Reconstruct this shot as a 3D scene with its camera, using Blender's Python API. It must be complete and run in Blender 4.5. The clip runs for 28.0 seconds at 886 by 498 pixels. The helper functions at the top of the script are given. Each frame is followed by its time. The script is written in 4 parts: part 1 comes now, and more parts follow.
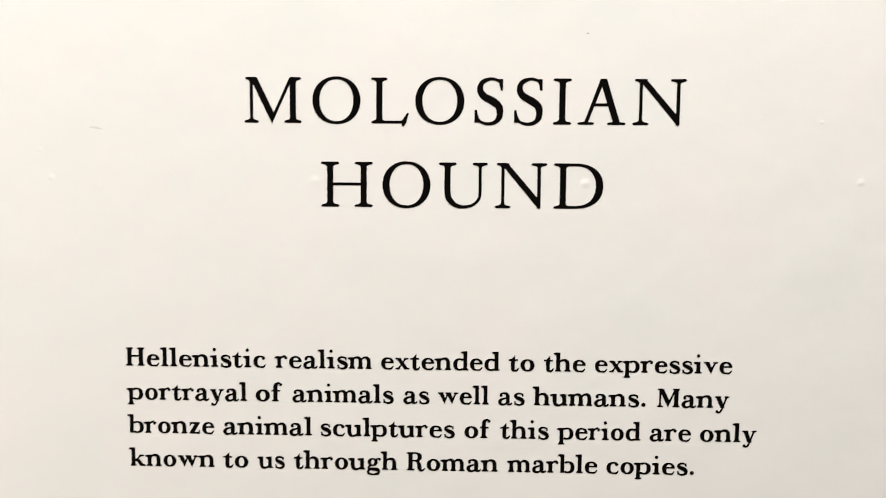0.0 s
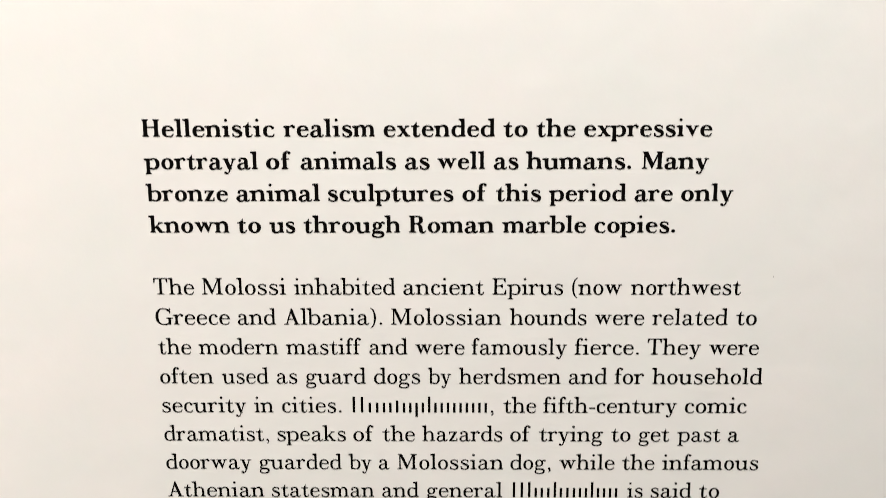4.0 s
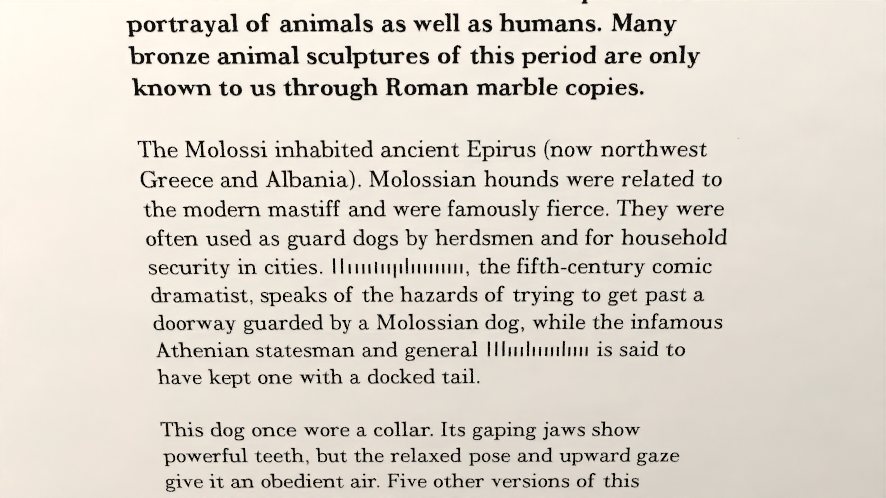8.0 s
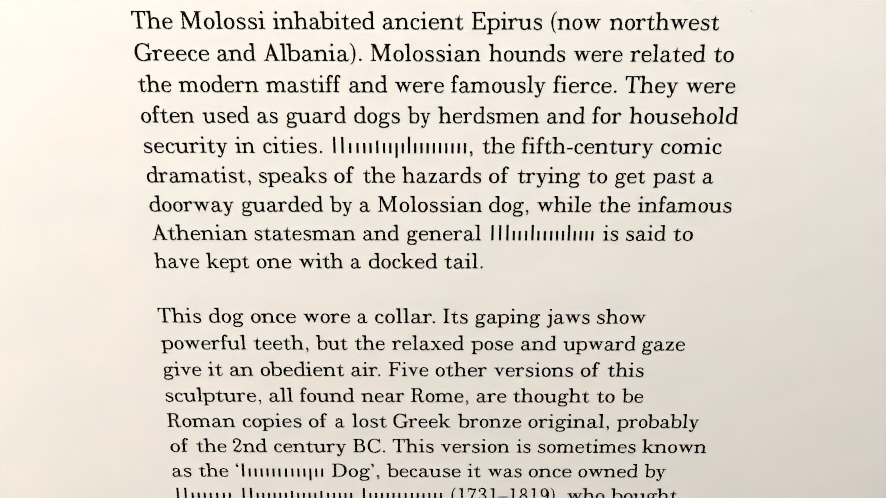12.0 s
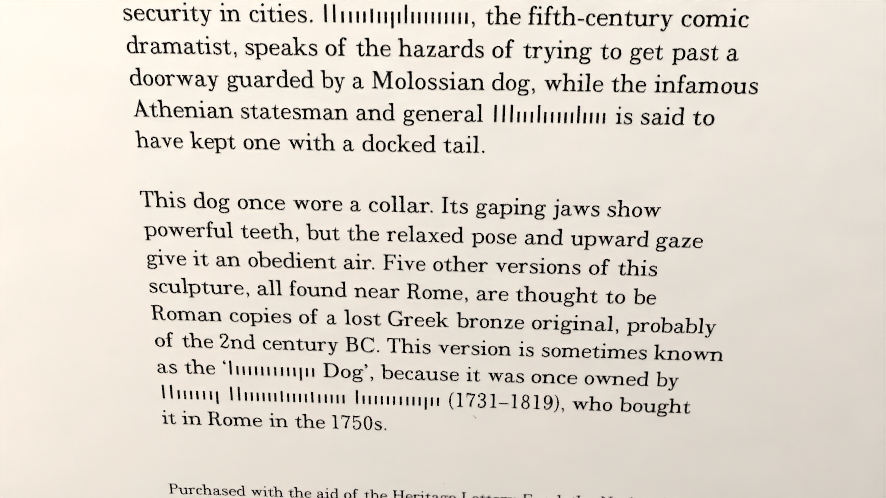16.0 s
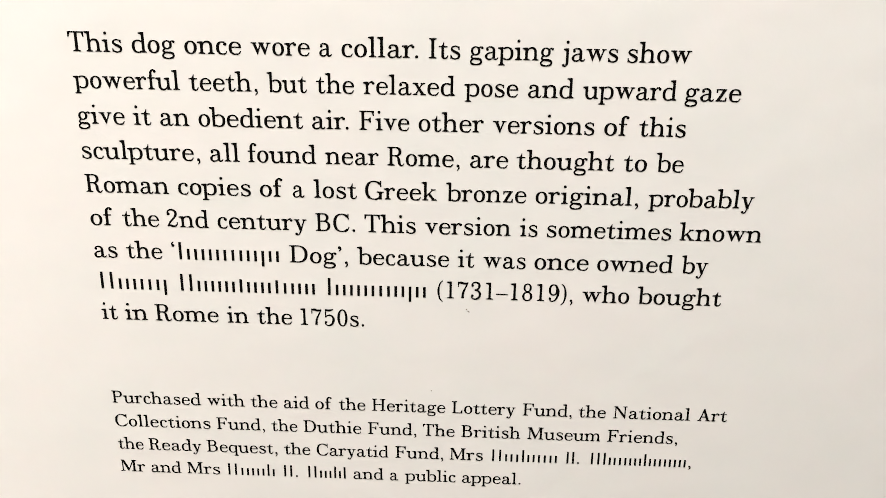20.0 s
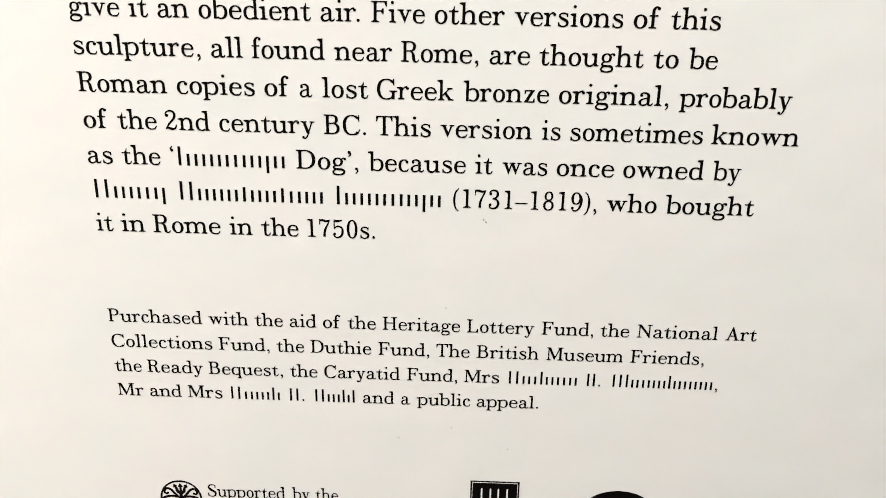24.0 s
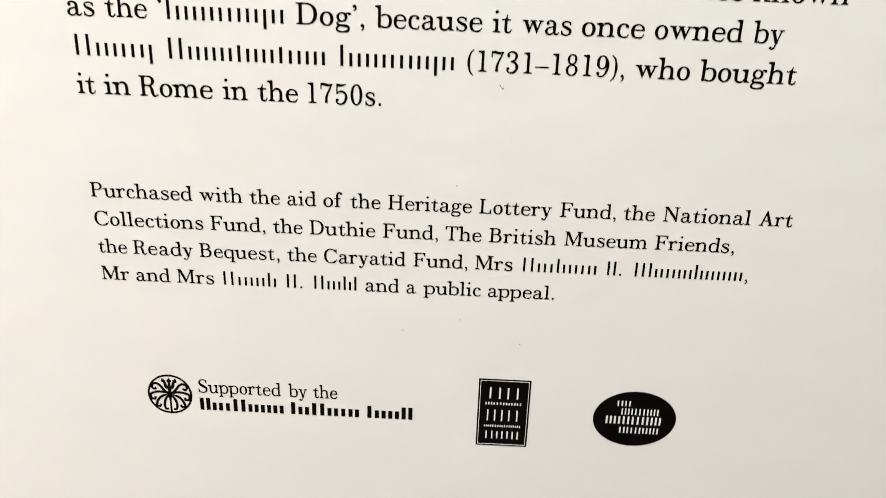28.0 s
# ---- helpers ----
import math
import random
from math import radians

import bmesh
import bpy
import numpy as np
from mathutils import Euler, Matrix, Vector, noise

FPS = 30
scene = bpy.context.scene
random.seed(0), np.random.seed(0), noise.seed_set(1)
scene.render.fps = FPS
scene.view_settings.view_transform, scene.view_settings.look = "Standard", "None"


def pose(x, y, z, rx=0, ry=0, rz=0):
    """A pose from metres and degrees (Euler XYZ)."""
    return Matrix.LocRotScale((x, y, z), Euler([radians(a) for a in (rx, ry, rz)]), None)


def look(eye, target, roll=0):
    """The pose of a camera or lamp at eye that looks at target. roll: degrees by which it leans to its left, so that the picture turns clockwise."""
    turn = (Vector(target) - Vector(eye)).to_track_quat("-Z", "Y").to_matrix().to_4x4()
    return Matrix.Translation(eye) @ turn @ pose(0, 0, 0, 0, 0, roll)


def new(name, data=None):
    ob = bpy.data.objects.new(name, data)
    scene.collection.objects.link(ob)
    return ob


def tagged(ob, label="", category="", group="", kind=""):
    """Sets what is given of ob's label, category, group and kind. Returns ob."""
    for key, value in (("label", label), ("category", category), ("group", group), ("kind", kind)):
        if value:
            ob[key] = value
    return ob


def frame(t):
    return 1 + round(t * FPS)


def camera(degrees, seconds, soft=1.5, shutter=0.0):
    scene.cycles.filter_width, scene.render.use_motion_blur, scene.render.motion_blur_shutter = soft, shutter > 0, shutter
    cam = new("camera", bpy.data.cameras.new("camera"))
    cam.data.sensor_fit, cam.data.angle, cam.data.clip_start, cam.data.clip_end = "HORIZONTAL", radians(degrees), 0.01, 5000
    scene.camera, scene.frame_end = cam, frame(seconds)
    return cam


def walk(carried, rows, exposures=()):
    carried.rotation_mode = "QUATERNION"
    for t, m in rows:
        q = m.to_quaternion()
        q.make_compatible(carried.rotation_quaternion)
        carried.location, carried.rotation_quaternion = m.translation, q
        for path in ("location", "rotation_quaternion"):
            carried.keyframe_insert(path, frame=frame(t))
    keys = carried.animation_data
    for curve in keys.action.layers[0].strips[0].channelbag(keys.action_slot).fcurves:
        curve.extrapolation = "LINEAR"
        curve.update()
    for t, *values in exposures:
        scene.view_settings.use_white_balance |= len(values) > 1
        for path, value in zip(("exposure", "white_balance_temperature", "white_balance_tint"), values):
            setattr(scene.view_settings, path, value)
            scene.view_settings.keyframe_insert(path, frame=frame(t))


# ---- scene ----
import functools

from mathutils import geometry

cam = camera(55.67, 28.0, soft=0.85, shutter=0.55)
ROWS = [
    (0.0, 0.0111, -0.5155, 1.4500, 84.90, -0.46, 1.44),
    (0.5, 0.0059, -0.5206, 1.4394, 84.59, -0.56, 2.22),
    (1.0, 0.0049, -0.5249, 1.4196, 83.79, -0.28, 1.41),
    (1.5, 0.0079, -0.5360, 1.4081, 82.69, -0.15, 0.93),
    (2.0, 0.0040, -0.5474, 1.3942, 81.82, -0.10, 0.77),
    (2.5, 0.0023, -0.5538, 1.3896, 81.27, 0.31, 0.75),
    (3.0, 0.0013, -0.5546, 1.3774, 80.71, 0.41, 0.63),
    (3.5, 0.0047, -0.5574, 1.3696, 80.18, 0.28, 0.46),
    (4.0, 0.0042, -0.5625, 1.3577, 79.36, 0.08, 0.44),
    (4.5, 0.0064, -0.5640, 1.3385, 78.77, -0.03, 0.27),
    (6.5, 0.0174, -0.5905, 1.3112, 78.25, 0.35, -0.24),
    (7.0, 0.0149, -0.5946, 1.3041, 77.76, 0.36, -0.29),
    (7.5, 0.0157, -0.5952, 1.2958, 77.42, 0.23, -0.38),
    (8.0, 0.0142, -0.5971, 1.2894, 77.09, 0.08, -0.22),
    (8.5, 0.0138, -0.6019, 1.2827, 76.87, -0.13, -0.20),
    (9.0, 0.0121, -0.6067, 1.2789, 76.74, -0.19, 0.01),
    (9.5, 0.0095, -0.6074, 1.2679, 76.70, -0.04, 0.06),
    (10.0, 0.0095, -0.6049, 1.2573, 76.19, 0.11, 0.09),
    (10.5, 0.0086, -0.6043, 1.2515, 75.93, 0.04, 0.02),
    (11.0, 0.0066, -0.6037, 1.2420, 75.51, -0.04, 0.14),
    (11.5, 0.0113, -0.5991, 1.2324, 74.98, 0.00, -0.02),
    (13.5, 0.0121, -0.5975, 1.2044, 74.85, -0.66, -0.68),
    (13.6, 0.0150, -0.5987, 1.2031, 74.72, -0.67, -0.47),
    (13.7, 0.0179, -0.5999, 1.2017, 74.40, -0.69, -0.46),
    (13.8, 0.0209, -0.6012, 1.2004, 74.21, -0.70, -0.08),
    (13.9, 0.0238, -0.6024, 1.1990, 74.25, -0.72, 0.39),
    (14.0, 0.0267, -0.6036, 1.1977, 74.20, -0.73, 1.13),
    (14.1, 0.0258, -0.6026, 1.1962, 74.13, -0.70, 1.63),
    (14.2, 0.0248, -0.6017, 1.1947, 74.20, -0.67, 1.87),
    (14.3, 0.0239, -0.6007, 1.1932, 74.20, -0.63, 2.10),
    (14.4, 0.0229, -0.5998, 1.1917, 74.14, -0.60, 2.02),
    (14.5, 0.0220, -0.5988, 1.1902, 74.04, -0.57, 1.87),
    (15.0, 0.0220, -0.5744, 1.1741, 73.67, -0.43, 1.96),
    (15.5, 0.0281, -0.5740, 1.1657, 73.56, -0.61, 1.87),
    (16.0, 0.0361, -0.5734, 1.1549, 72.89, -0.53, 2.19),
    (16.5, 0.0388, -0.5680, 1.1429, 72.69, -0.66, 2.51),
    (16.6, 0.0369, -0.5608, 1.1361, 73.06, -0.73, 2.46),
    (16.7, 0.0350, -0.5536, 1.1292, 73.25, -0.81, 2.36),
    (16.8, 0.0331, -0.5465, 1.1224, 73.26, -0.88, 2.24),
    (16.9, 0.0312, -0.5393, 1.1155, 73.27, -0.96, 2.09),
    (17.0, 0.0293, -0.5321, 1.1087, 73.17, -1.03, 1.70),
    (17.1, 0.0313, -0.5290, 1.1047, 72.78, -1.02, 1.15),
    (17.2, 0.0333, -0.5259, 1.1007, 72.39, -1.00, 1.40),
    (17.3, 0.0353, -0.5229, 1.0968, 72.42, -0.99, 1.27),
    (17.4, 0.0373, -0.5198, 1.0928, 72.80, -0.97, 1.26),
    (17.5, 0.0393, -0.5167, 1.0888, 73.03, -0.96, 1.21),
    (18.0, 0.0466, -0.5217, 1.0865, 72.96, -0.76, 1.87),
    (18.5, 0.0459, -0.5186, 1.0809, 72.79, -0.62, 2.15),
    (19.0, 0.0418, -0.5128, 1.0732, 72.13, -0.68, 2.38),
    (19.5, 0.0384, -0.5080, 1.0643, 71.82, -0.69, 2.32),
    (20.0, 0.0416, -0.5036, 1.0556, 71.48, -0.80, 2.19),
    (20.5, 0.0406, -0.5053, 1.0548, 71.34, -0.87, 2.31),
    (21.0, 0.0297, -0.5096, 1.0462, 71.02, -1.07, 2.40),
    (21.5, 0.0273, -0.5155, 1.0428, 70.99, -1.01, 2.48),
    (23.5, 0.0350, -0.4857, 1.0074, 70.31, -0.92, 1.80),
    (24.0, 0.0295, -0.4889, 1.0042, 70.00, -1.01, 1.96),
    (24.5, 0.0268, -0.4904, 0.9976, 69.62, -1.26, 1.80),
    (25.0, 0.0273, -0.4844, 0.9819, 69.11, -1.47, 1.63),
    (25.5, 0.0258, -0.4803, 0.9796, 69.02, -1.60, 1.73),
    (26.0, 0.0208, -0.4755, 0.9708, 69.03, -1.81, 1.67),
    (26.5, 0.0184, -0.4748, 0.9666, 69.09, -1.87, 1.49),
    (27.0, 0.0181, -0.4803, 0.9610, 68.77, -2.05, 1.46),
    (27.5, 0.0180, -0.4789, 0.9498, 68.39, -2.16, 1.94),
    (28.0, 0.0227, -0.4705, 0.9365, 67.94, -1.90, 2.12),
]
EXPOSURES = [
    (0.0, -0.87, 6610, 11), (2.0, -0.76, 6610, 11), (4.0, -0.73, 6610, 11), (7.0, -0.65, 6610, 11), (9.0, -0.58, 6610, 11), (11.0, -0.54, 6610, 11),
    (14.0, -0.46, 6620, 11), (15.0, -0.47, 6620, 11), (17.0, -0.37, 6610, 11), (20.0, -0.32, 6610, 11), (24.0, -0.26, 6420, 9), (26.0, -0.25, 6420, 9), (28.0, -0.26, 6420, 9),
]
walk(cam, [(t, pose(x, y, z, rx, ry, rz)) for t, x, y, z, rx, ry, rz in ROWS], EXPOSURES)

# ---- light: a closed gallery lit through two added, unseen openings, above the text and at the side ----
world = bpy.data.worlds.new("world")
scene.world = world
world.use_nodes = True
sky = world.node_tree.nodes.new("ShaderNodeTexSky")
sky.sky_type, sky.sun_disc, sky.sun_elevation, sky.sun_rotation = "NISHITA", False, radians(40), radians(200)
world.node_tree.links.new(sky.outputs["Color"], world.node_tree.nodes["Background"].inputs["Color"])
world.node_tree.nodes["Background"].inputs["Strength"].default_value = 0.08


def opening_lamp(name, at, aim, width, height, watts, rgb):
    """The light of an added, unseen opening: an area lamp that fills it."""
    data = bpy.data.lights.new(name, "AREA")
    data.shape, data.size, data.size_y, data.energy, data.color = "RECTANGLE", width, height, watts, rgb
    ob = new(name, data)
    ob.matrix_world = look(at, aim)
    return ob


# top light: overhead direction follows the lumps' shading, its ceiling opening is assumed
opening_lamp("added_top_light", (0.12, -0.70, 3.22), (0.12, -0.70, 0), 0.45, 0.46, 161, (0.995, 0.985, 0.937))
# side light, added to brighten the left of the text wall; source unseen
opening_lamp("added_side_light", (-1.14, -0.56, 1.07), (0.0, -0.56, 1.07), 0.5, 2.06, 21.5, (1.0, 0.90, 0.80))

# ---- materials ----
def material(name, rgb, rough, second=None, scale=6.0, grain=0.0, grain_scale=900.0, spec=0.5, mottle=0.0, wave=0.0):
    """A painted or coated surface: two tones in soft patches, fine grain relief, uneven gloss."""
    m = bpy.data.materials.new(name)
    m.use_nodes = True
    nt = m.node_tree
    b = nt.nodes["Principled BSDF"]
    b.inputs["Specular IOR Level"].default_value = spec
    co = nt.nodes.new("ShaderNodeTexCoord")
    n1 = nt.nodes.new("ShaderNodeTexNoise")
    n1.inputs["Scale"].default_value, n1.inputs["Detail"].default_value, n1.inputs["Roughness"].default_value = scale, 5, 0.55
    nt.links.new(co.outputs["Object"], n1.inputs["Vector"])
    ramp = nt.nodes.new("ShaderNodeValToRGB")
    ramp.color_ramp.elements[0].position, ramp.color_ramp.elements[1].position = 0.35, 0.65
    ramp.color_ramp.elements[0].color = (*(second or rgb), 1)
    ramp.color_ramp.elements[1].color = (*rgb, 1)
    nt.links.new(n1.outputs["Fac"], ramp.inputs["Fac"])
    colour = ramp.outputs["Color"]
    if mottle:
        n3 = nt.nodes.new("ShaderNodeTexNoise")
        n3.inputs["Scale"].default_value, n3.inputs["Detail"].default_value = scale * 7, 3
        nt.links.new(co.outputs["Object"], n3.inputs["Vector"])
        mix = nt.nodes.new("ShaderNodeMix")
        mix.data_type, mix.blend_type = "RGBA", "MULTIPLY"
        mix.inputs["Factor"].default_value = mottle
        nt.links.new(colour, mix.inputs["A"])
        nt.links.new(n3.outputs["Color"], mix.inputs["B"])
        colour = mix.outputs["Result"]
    nt.links.new(colour, b.inputs["Base Color"])
    gloss = nt.nodes.new("ShaderNodeMapRange")
    gloss.inputs["To Min"].default_value, gloss.inputs["To Max"].default_value = rough - 0.06, rough + 0.06
    nt.links.new(n1.outputs["Fac"], gloss.inputs["Value"])
    nt.links.new(gloss.outputs["Result"], b.inputs["Roughness"])
    if grain:
        n2 = nt.nodes.new("ShaderNodeTexNoise")
        n2.inputs["Scale"].default_value, n2.inputs["Detail"].default_value = grain_scale, 3
        nt.links.new(co.outputs["Object"], n2.inputs["Vector"])
        bump = nt.nodes.new("ShaderNodeBump")
        bump.inputs["Strength"].default_value, bump.inputs["Distance"].default_value = grain, 0.0004
        nt.links.new(n2.outputs["Fac"], bump.inputs["Height"])
        nt.links.new(bump.outputs["Normal"], b.inputs["Normal"])
        if wave:
            n4 = nt.nodes.new("ShaderNodeTexNoise")
            n4.inputs["Scale"].default_value, n4.inputs["Detail"].default_value = 26.0, 2
            nt.links.new(co.outputs["Object"], n4.inputs["Vector"])
            swell = nt.nodes.new("ShaderNodeBump")
            swell.inputs["Strength"].default_value, swell.inputs["Distance"].default_value = 1.0, wave
            nt.links.new(n4.outputs["Fac"], swell.inputs["Height"])
            nt.links.new(swell.outputs["Normal"], bump.inputs["Normal"])
    return m


WALL = material("white_wall_paint", (0.812, 0.788, 0.772), 0.42, (0.784, 0.785, 0.766), 15.0, 0.10, 420.0, 0.5, 0.03, 0.0006)
SCUFF = material("grey_scuff", (0.62, 0.60, 0.57), 0.6, (0.70, 0.68, 0.65), 150.0)
GREY = material("grey_speck", (0.36, 0.34, 0.31), 0.7, (0.46, 0.43, 0.40), 300.0)
SPECK = material("dark_speck", (0.16, 0.14, 0.13), 0.7, (0.28, 0.25, 0.22), 300.0)
INK = material("black_vinyl", (0.0022, 0.0017, 0.0016), 0.5, (0.0036, 0.0029, 0.0027), 40.0, 0.05, 1500.0, 0.03)
PAPER = material("white_vinyl", (0.78, 0.78, 0.77), 0.5, (0.72, 0.72, 0.71), 80.0)
# unseen enclosing surfaces and floor, toned dark to limit bounce onto the text wall
OTHER = material("grey_wall_paint", (0.25, 0.24, 0.23), 0.6, (0.23, 0.22, 0.21), 3.0, 0.2, 300.0)
STONE = material("pale_stone_floor", (0.22, 0.20, 0.18), 0.4, (0.18, 0.165, 0.15), 4.0, 0.2, 120.0, 0.5, 0.15)

# ---- helpers for meshes ----
def link_mesh(name, bm, mat):
    me = bpy.data.meshes.new(name)
    bm.to_mesh(me)
    bm.free()
    me.materials.append(mat)
    return me


def part(name, me, parent, at=(0, 0, 0), label=""):
    ob = new(name, me)
    ob.parent, ob.location = parent, at
    return tagged(ob, label)


def thing(name, at, label, category, group=""):
    ob = new(name)
    ob.location, ob.empty_display_size = at, 0.02
    return tagged(ob, label, category, group)


def block(name, lo, hi, mat, label, category):
    bm = bmesh.new()
    bmesh.ops.create_cube(bm, size=1, matrix=Matrix.LocRotScale([(a + b) / 2 for a, b in zip(lo, hi)], None, [b - a for a, b in zip(lo, hi)]))
    return tagged(new(name, link_mesh(name, bm, mat)), label, category, kind="structure")


# ---- the gallery: the wall with the text has its face at y = 0 ----
wall = block("wall_north", (-1.30, 0, 0), (2.78, 0.18, 3.2), WALL, "white painted gallery wall with small filled holes and scuffs", "wall")


def pierced(name, axis, at, thick, lo, hi, hole_lo, hole_hi, mat, label, category="wall"):
    """A slab across an axis with one opening through it; lo, hi and the hole are in the other two axes."""
    bm = bmesh.new()
    rows = []
    for d in (at, at + thick):
        loop = []
        for (u0, w0), (u1, w1) in ((lo, hi), (hole_lo, hole_hi)):
            for u, w in ((u0, w0), (u1, w0), (u1, w1), (u0, w1)):
                loop.append(bm.verts.new((d, u, w) if axis == "x" else (u, w, d)))
        rows.append(loop)
    for r in rows:
        for i in range(4):
            bm.faces.new((r[i], r[(i + 1) % 4], r[4 + (i + 1) % 4], r[4 + i]))
    for k in (0, 4):
        for i in range(4):
            bm.faces.new((rows[0][k + i], rows[0][k + (i + 1) % 4], rows[1][k + (i + 1) % 4], rows[1][k + i]))
    bmesh.ops.recalc_face_normals(bm, faces=bm.faces)
    return tagged(new(name, link_mesh(name, bm, mat)), label, category, kind="structure")


# unseen wall; its hole is added to let the side light in
pierced("wall_west", "x", -1.30, 0.18, (-4.0, 0), (0.0, 3.2), (-0.82, 0.02), (-0.3, 2.12), OTHER, "plain grey painted gallery wall with an added opening for side light")
block("wall_south", (-1.30, -4.18, 0), (2.78, -4.0, 3.2), OTHER, "plain grey painted gallery wall", "wall")
block("wall_east", (2.6, -4.0, 0), (2.78, 0.0, 3.2), OTHER, "plain grey painted gallery wall", "wall")
block("floor", (-1.30, -4.18, -0.15), (2.78, 0.18, 0), STONE, "plain dark stone gallery floor", "floor")
# unseen ceiling; its hole is added to let the top light in
pierced("ceiling", "z", 3.2, 0.15, (-1.30, -4.18), (2.78, 0.18), (-0.12, -0.94), (0.36, -0.46), OTHER, "plain grey painted ceiling with an added opening for top light", "ceiling")


def pimple(x, z, radius, height, label="small painted-over filled nail hole"):
    """A low rounded lump of filler under the paint, a little uneven."""
    bm = bmesh.new()
    rings, n = 7, 20
    rows = []
    for i in range(rings):
        f = i / (rings - 1)
        r, h = radius * f, height * (0.5 + 0.5 * math.cos(math.pi * f)) ** 1.3
        rows.append([bm.verts.new((r * math.cos(a) * 1.08, -h - 0.00001, r * math.sin(a))) for a in [2 * math.pi * j / n for j in range(n)]] if i else [bm.verts.new((0, -h - 0.00001, 0))])
    for j in range(n):
        bm.faces.new((rows[0][0], rows[1][(j + 1) % n], rows[1][j]))
    for a, b in zip(rows[1:], rows[2:]):
        for j in range(n):
            bm.faces.new((a[j], a[(j + 1) % n], b[(j + 1) % n], b[j]))
    bmesh.ops.recalc_face_normals(bm, faces=bm.faces)
    for f in bm.faces:
        f.smooth = True
    for v in bm.verts:
        v.co.y *= 1 + 0.18 * noise.noise((v.co.x * 900 + x * 50, z * 70, v.co.z * 900))
    part("filled_hole", link_mesh("filled_hole", bm, WALL), wall, (x, 0, z), label)


def scratch(x, z, dx, dz, width, mat, label, bend=0.1):
    """A short tapering mark along a slightly bent line."""
    n, bm = 10, bmesh.new()
    length = math.hypot(dx, dz)
    px, pz = -dz / length, dx / length
    a, b = [], []
    for i in range(n + 1):
        f = i / n
        off = bend * length * math.sin(math.pi * f)
        w = width * (0.25 + 0.75 * math.sin(math.pi * f)) * (1 + 0.35 * noise.noise((f * 7, x * 90, z * 90))) / 2
        cx, cz = dx * f + px * off, dz * f + pz * off
        a.append(bm.verts.new((cx + px * w, -0.00004, cz + pz * w)))
        b.append(bm.verts.new((cx - px * w, -0.00004, cz - pz * w)))
    for i in range(n):
        bm.faces.new((a[i], b[i], b[i + 1], a[i + 1]))
    part("scuff_mark", link_mesh("scuff_mark", bm, mat), wall, (x, 0, z), label)


def crease(points, width, height, label):
    """A low soft ridge in the paint along a bent line."""
    x0, z0 = points[0]
    q = [Vector((x - x0, z - z0)) for x, z in points]
    line = []
    for i in range(len(q) - 1):
        a, b, c, d = q[max(i - 1, 0)], q[i], q[i + 1], q[min(i + 2, len(q) - 1)]
        for j in range(6):
            f = j / 6
            line.append(0.5 * (2 * b + (c - a) * f + (2 * a - 5 * b + 4 * c - d) * f * f + (3 * b - a - 3 * c + d) * f ** 3))
    line.append(q[-1])
    bm, rows, n = bmesh.new(), [], len(line)
    for i, p in enumerate(line):
        t = (line[min(i + 1, n - 1)] - line[max(i - 1, 0)]).normalized()
        fade = math.sin(math.pi * (0.06 + 0.88 * i / (n - 1))) ** 0.7 * (1 + 0.4 * noise.noise((i * 0.6, x0 * 80, z0 * 80)))
        row = []
        for k in range(7):
            u = k / 3 - 1
            h = height * fade * (0.5 + 0.5 * math.cos(math.pi * u))
            row.append(bm.verts.new((p.x - t.y * u * width / 2, -h - 0.00001, p.y + t.x * u * width / 2)))
        rows.append(row)
    for r, w in zip(rows, rows[1:]):
        for k in range(6):
            bm.faces.new((r[k], r[k + 1], w[k + 1], w[k])).smooth = True
    bmesh.ops.recalc_face_normals(bm, faces=bm.faces)
    if bm.faces[0].normal.y > 0:
        bmesh.ops.reverse_faces(bm, faces=bm.faces)
    part("crease", link_mesh("crease", bm, WALL), wall, (x0, 0, z0), label)


pimple(-0.2446, 1.4462, 0.0032, 0.00020)
pimple(0.2512, 1.4470, 0.0034, 0.00022)
pimple(-0.0811, 1.4454, 0.0040, 0.00018)
pimple(0.0850, 1.4450, 0.0040, 0.00026)
pimple(-0.2508, 1.4631, 0.0019, 0.00013, "tiny painted-over lump")
pimple(0.2262, 1.4828, 0.0019, 0.00015, "tiny painted-over lump")
pimple(-0.0397, 1.4616, 0.0017, 0.00008, "tiny painted-over lump")
scratch(-0.2200, 1.4772, 0.0080, -0.0014, 0.0014, SCUFF, "short grey scuff on the paint", 0.04)
crease([(-0.2180, 1.4758), (-0.2135, 1.4748), (-0.2105, 1.4722)], 0.0022, 0.000048, "faint dent under a scuff")
scratch(0.0838, 1.5352, 0.0012, -0.0006, 0.0007, SPECK, "dark speck")
scratch(0.0400, 0.8463, 0.0008, -0.0009, 0.0007, SPECK, "dark speck")
scratch(0.0411, 0.8449, 0.0013, -0.0011, 0.0009, SPECK, "dark speck")
scratch(0.0180, 0.7866, 0.0006, -0.0008, 0.0006, SPECK, "dark speck")
scratch(0.2255, 1.2328, 0.0008, -0.0005, 0.0007, SPECK, "dark speck")
scratch(0.0618, 0.6836, 0.0008, -0.0007, 0.0009, GREY, "grey speck")
scratch(0.0230, 0.6988, 0.0018, -0.0004, 0.0014, SCUFF, "faint grey smudge")
scratch(-0.0128, 0.6897, 0.0020, -0.0006, 0.0018, SCUFF, "faint grey smudge")
crease([(-0.0945, 1.1718), (-0.0950, 1.1670), (-0.0968, 1.1625), (-0.0999, 1.1595)], 0.0016, 0.000044, "faint curved crease in the paint")
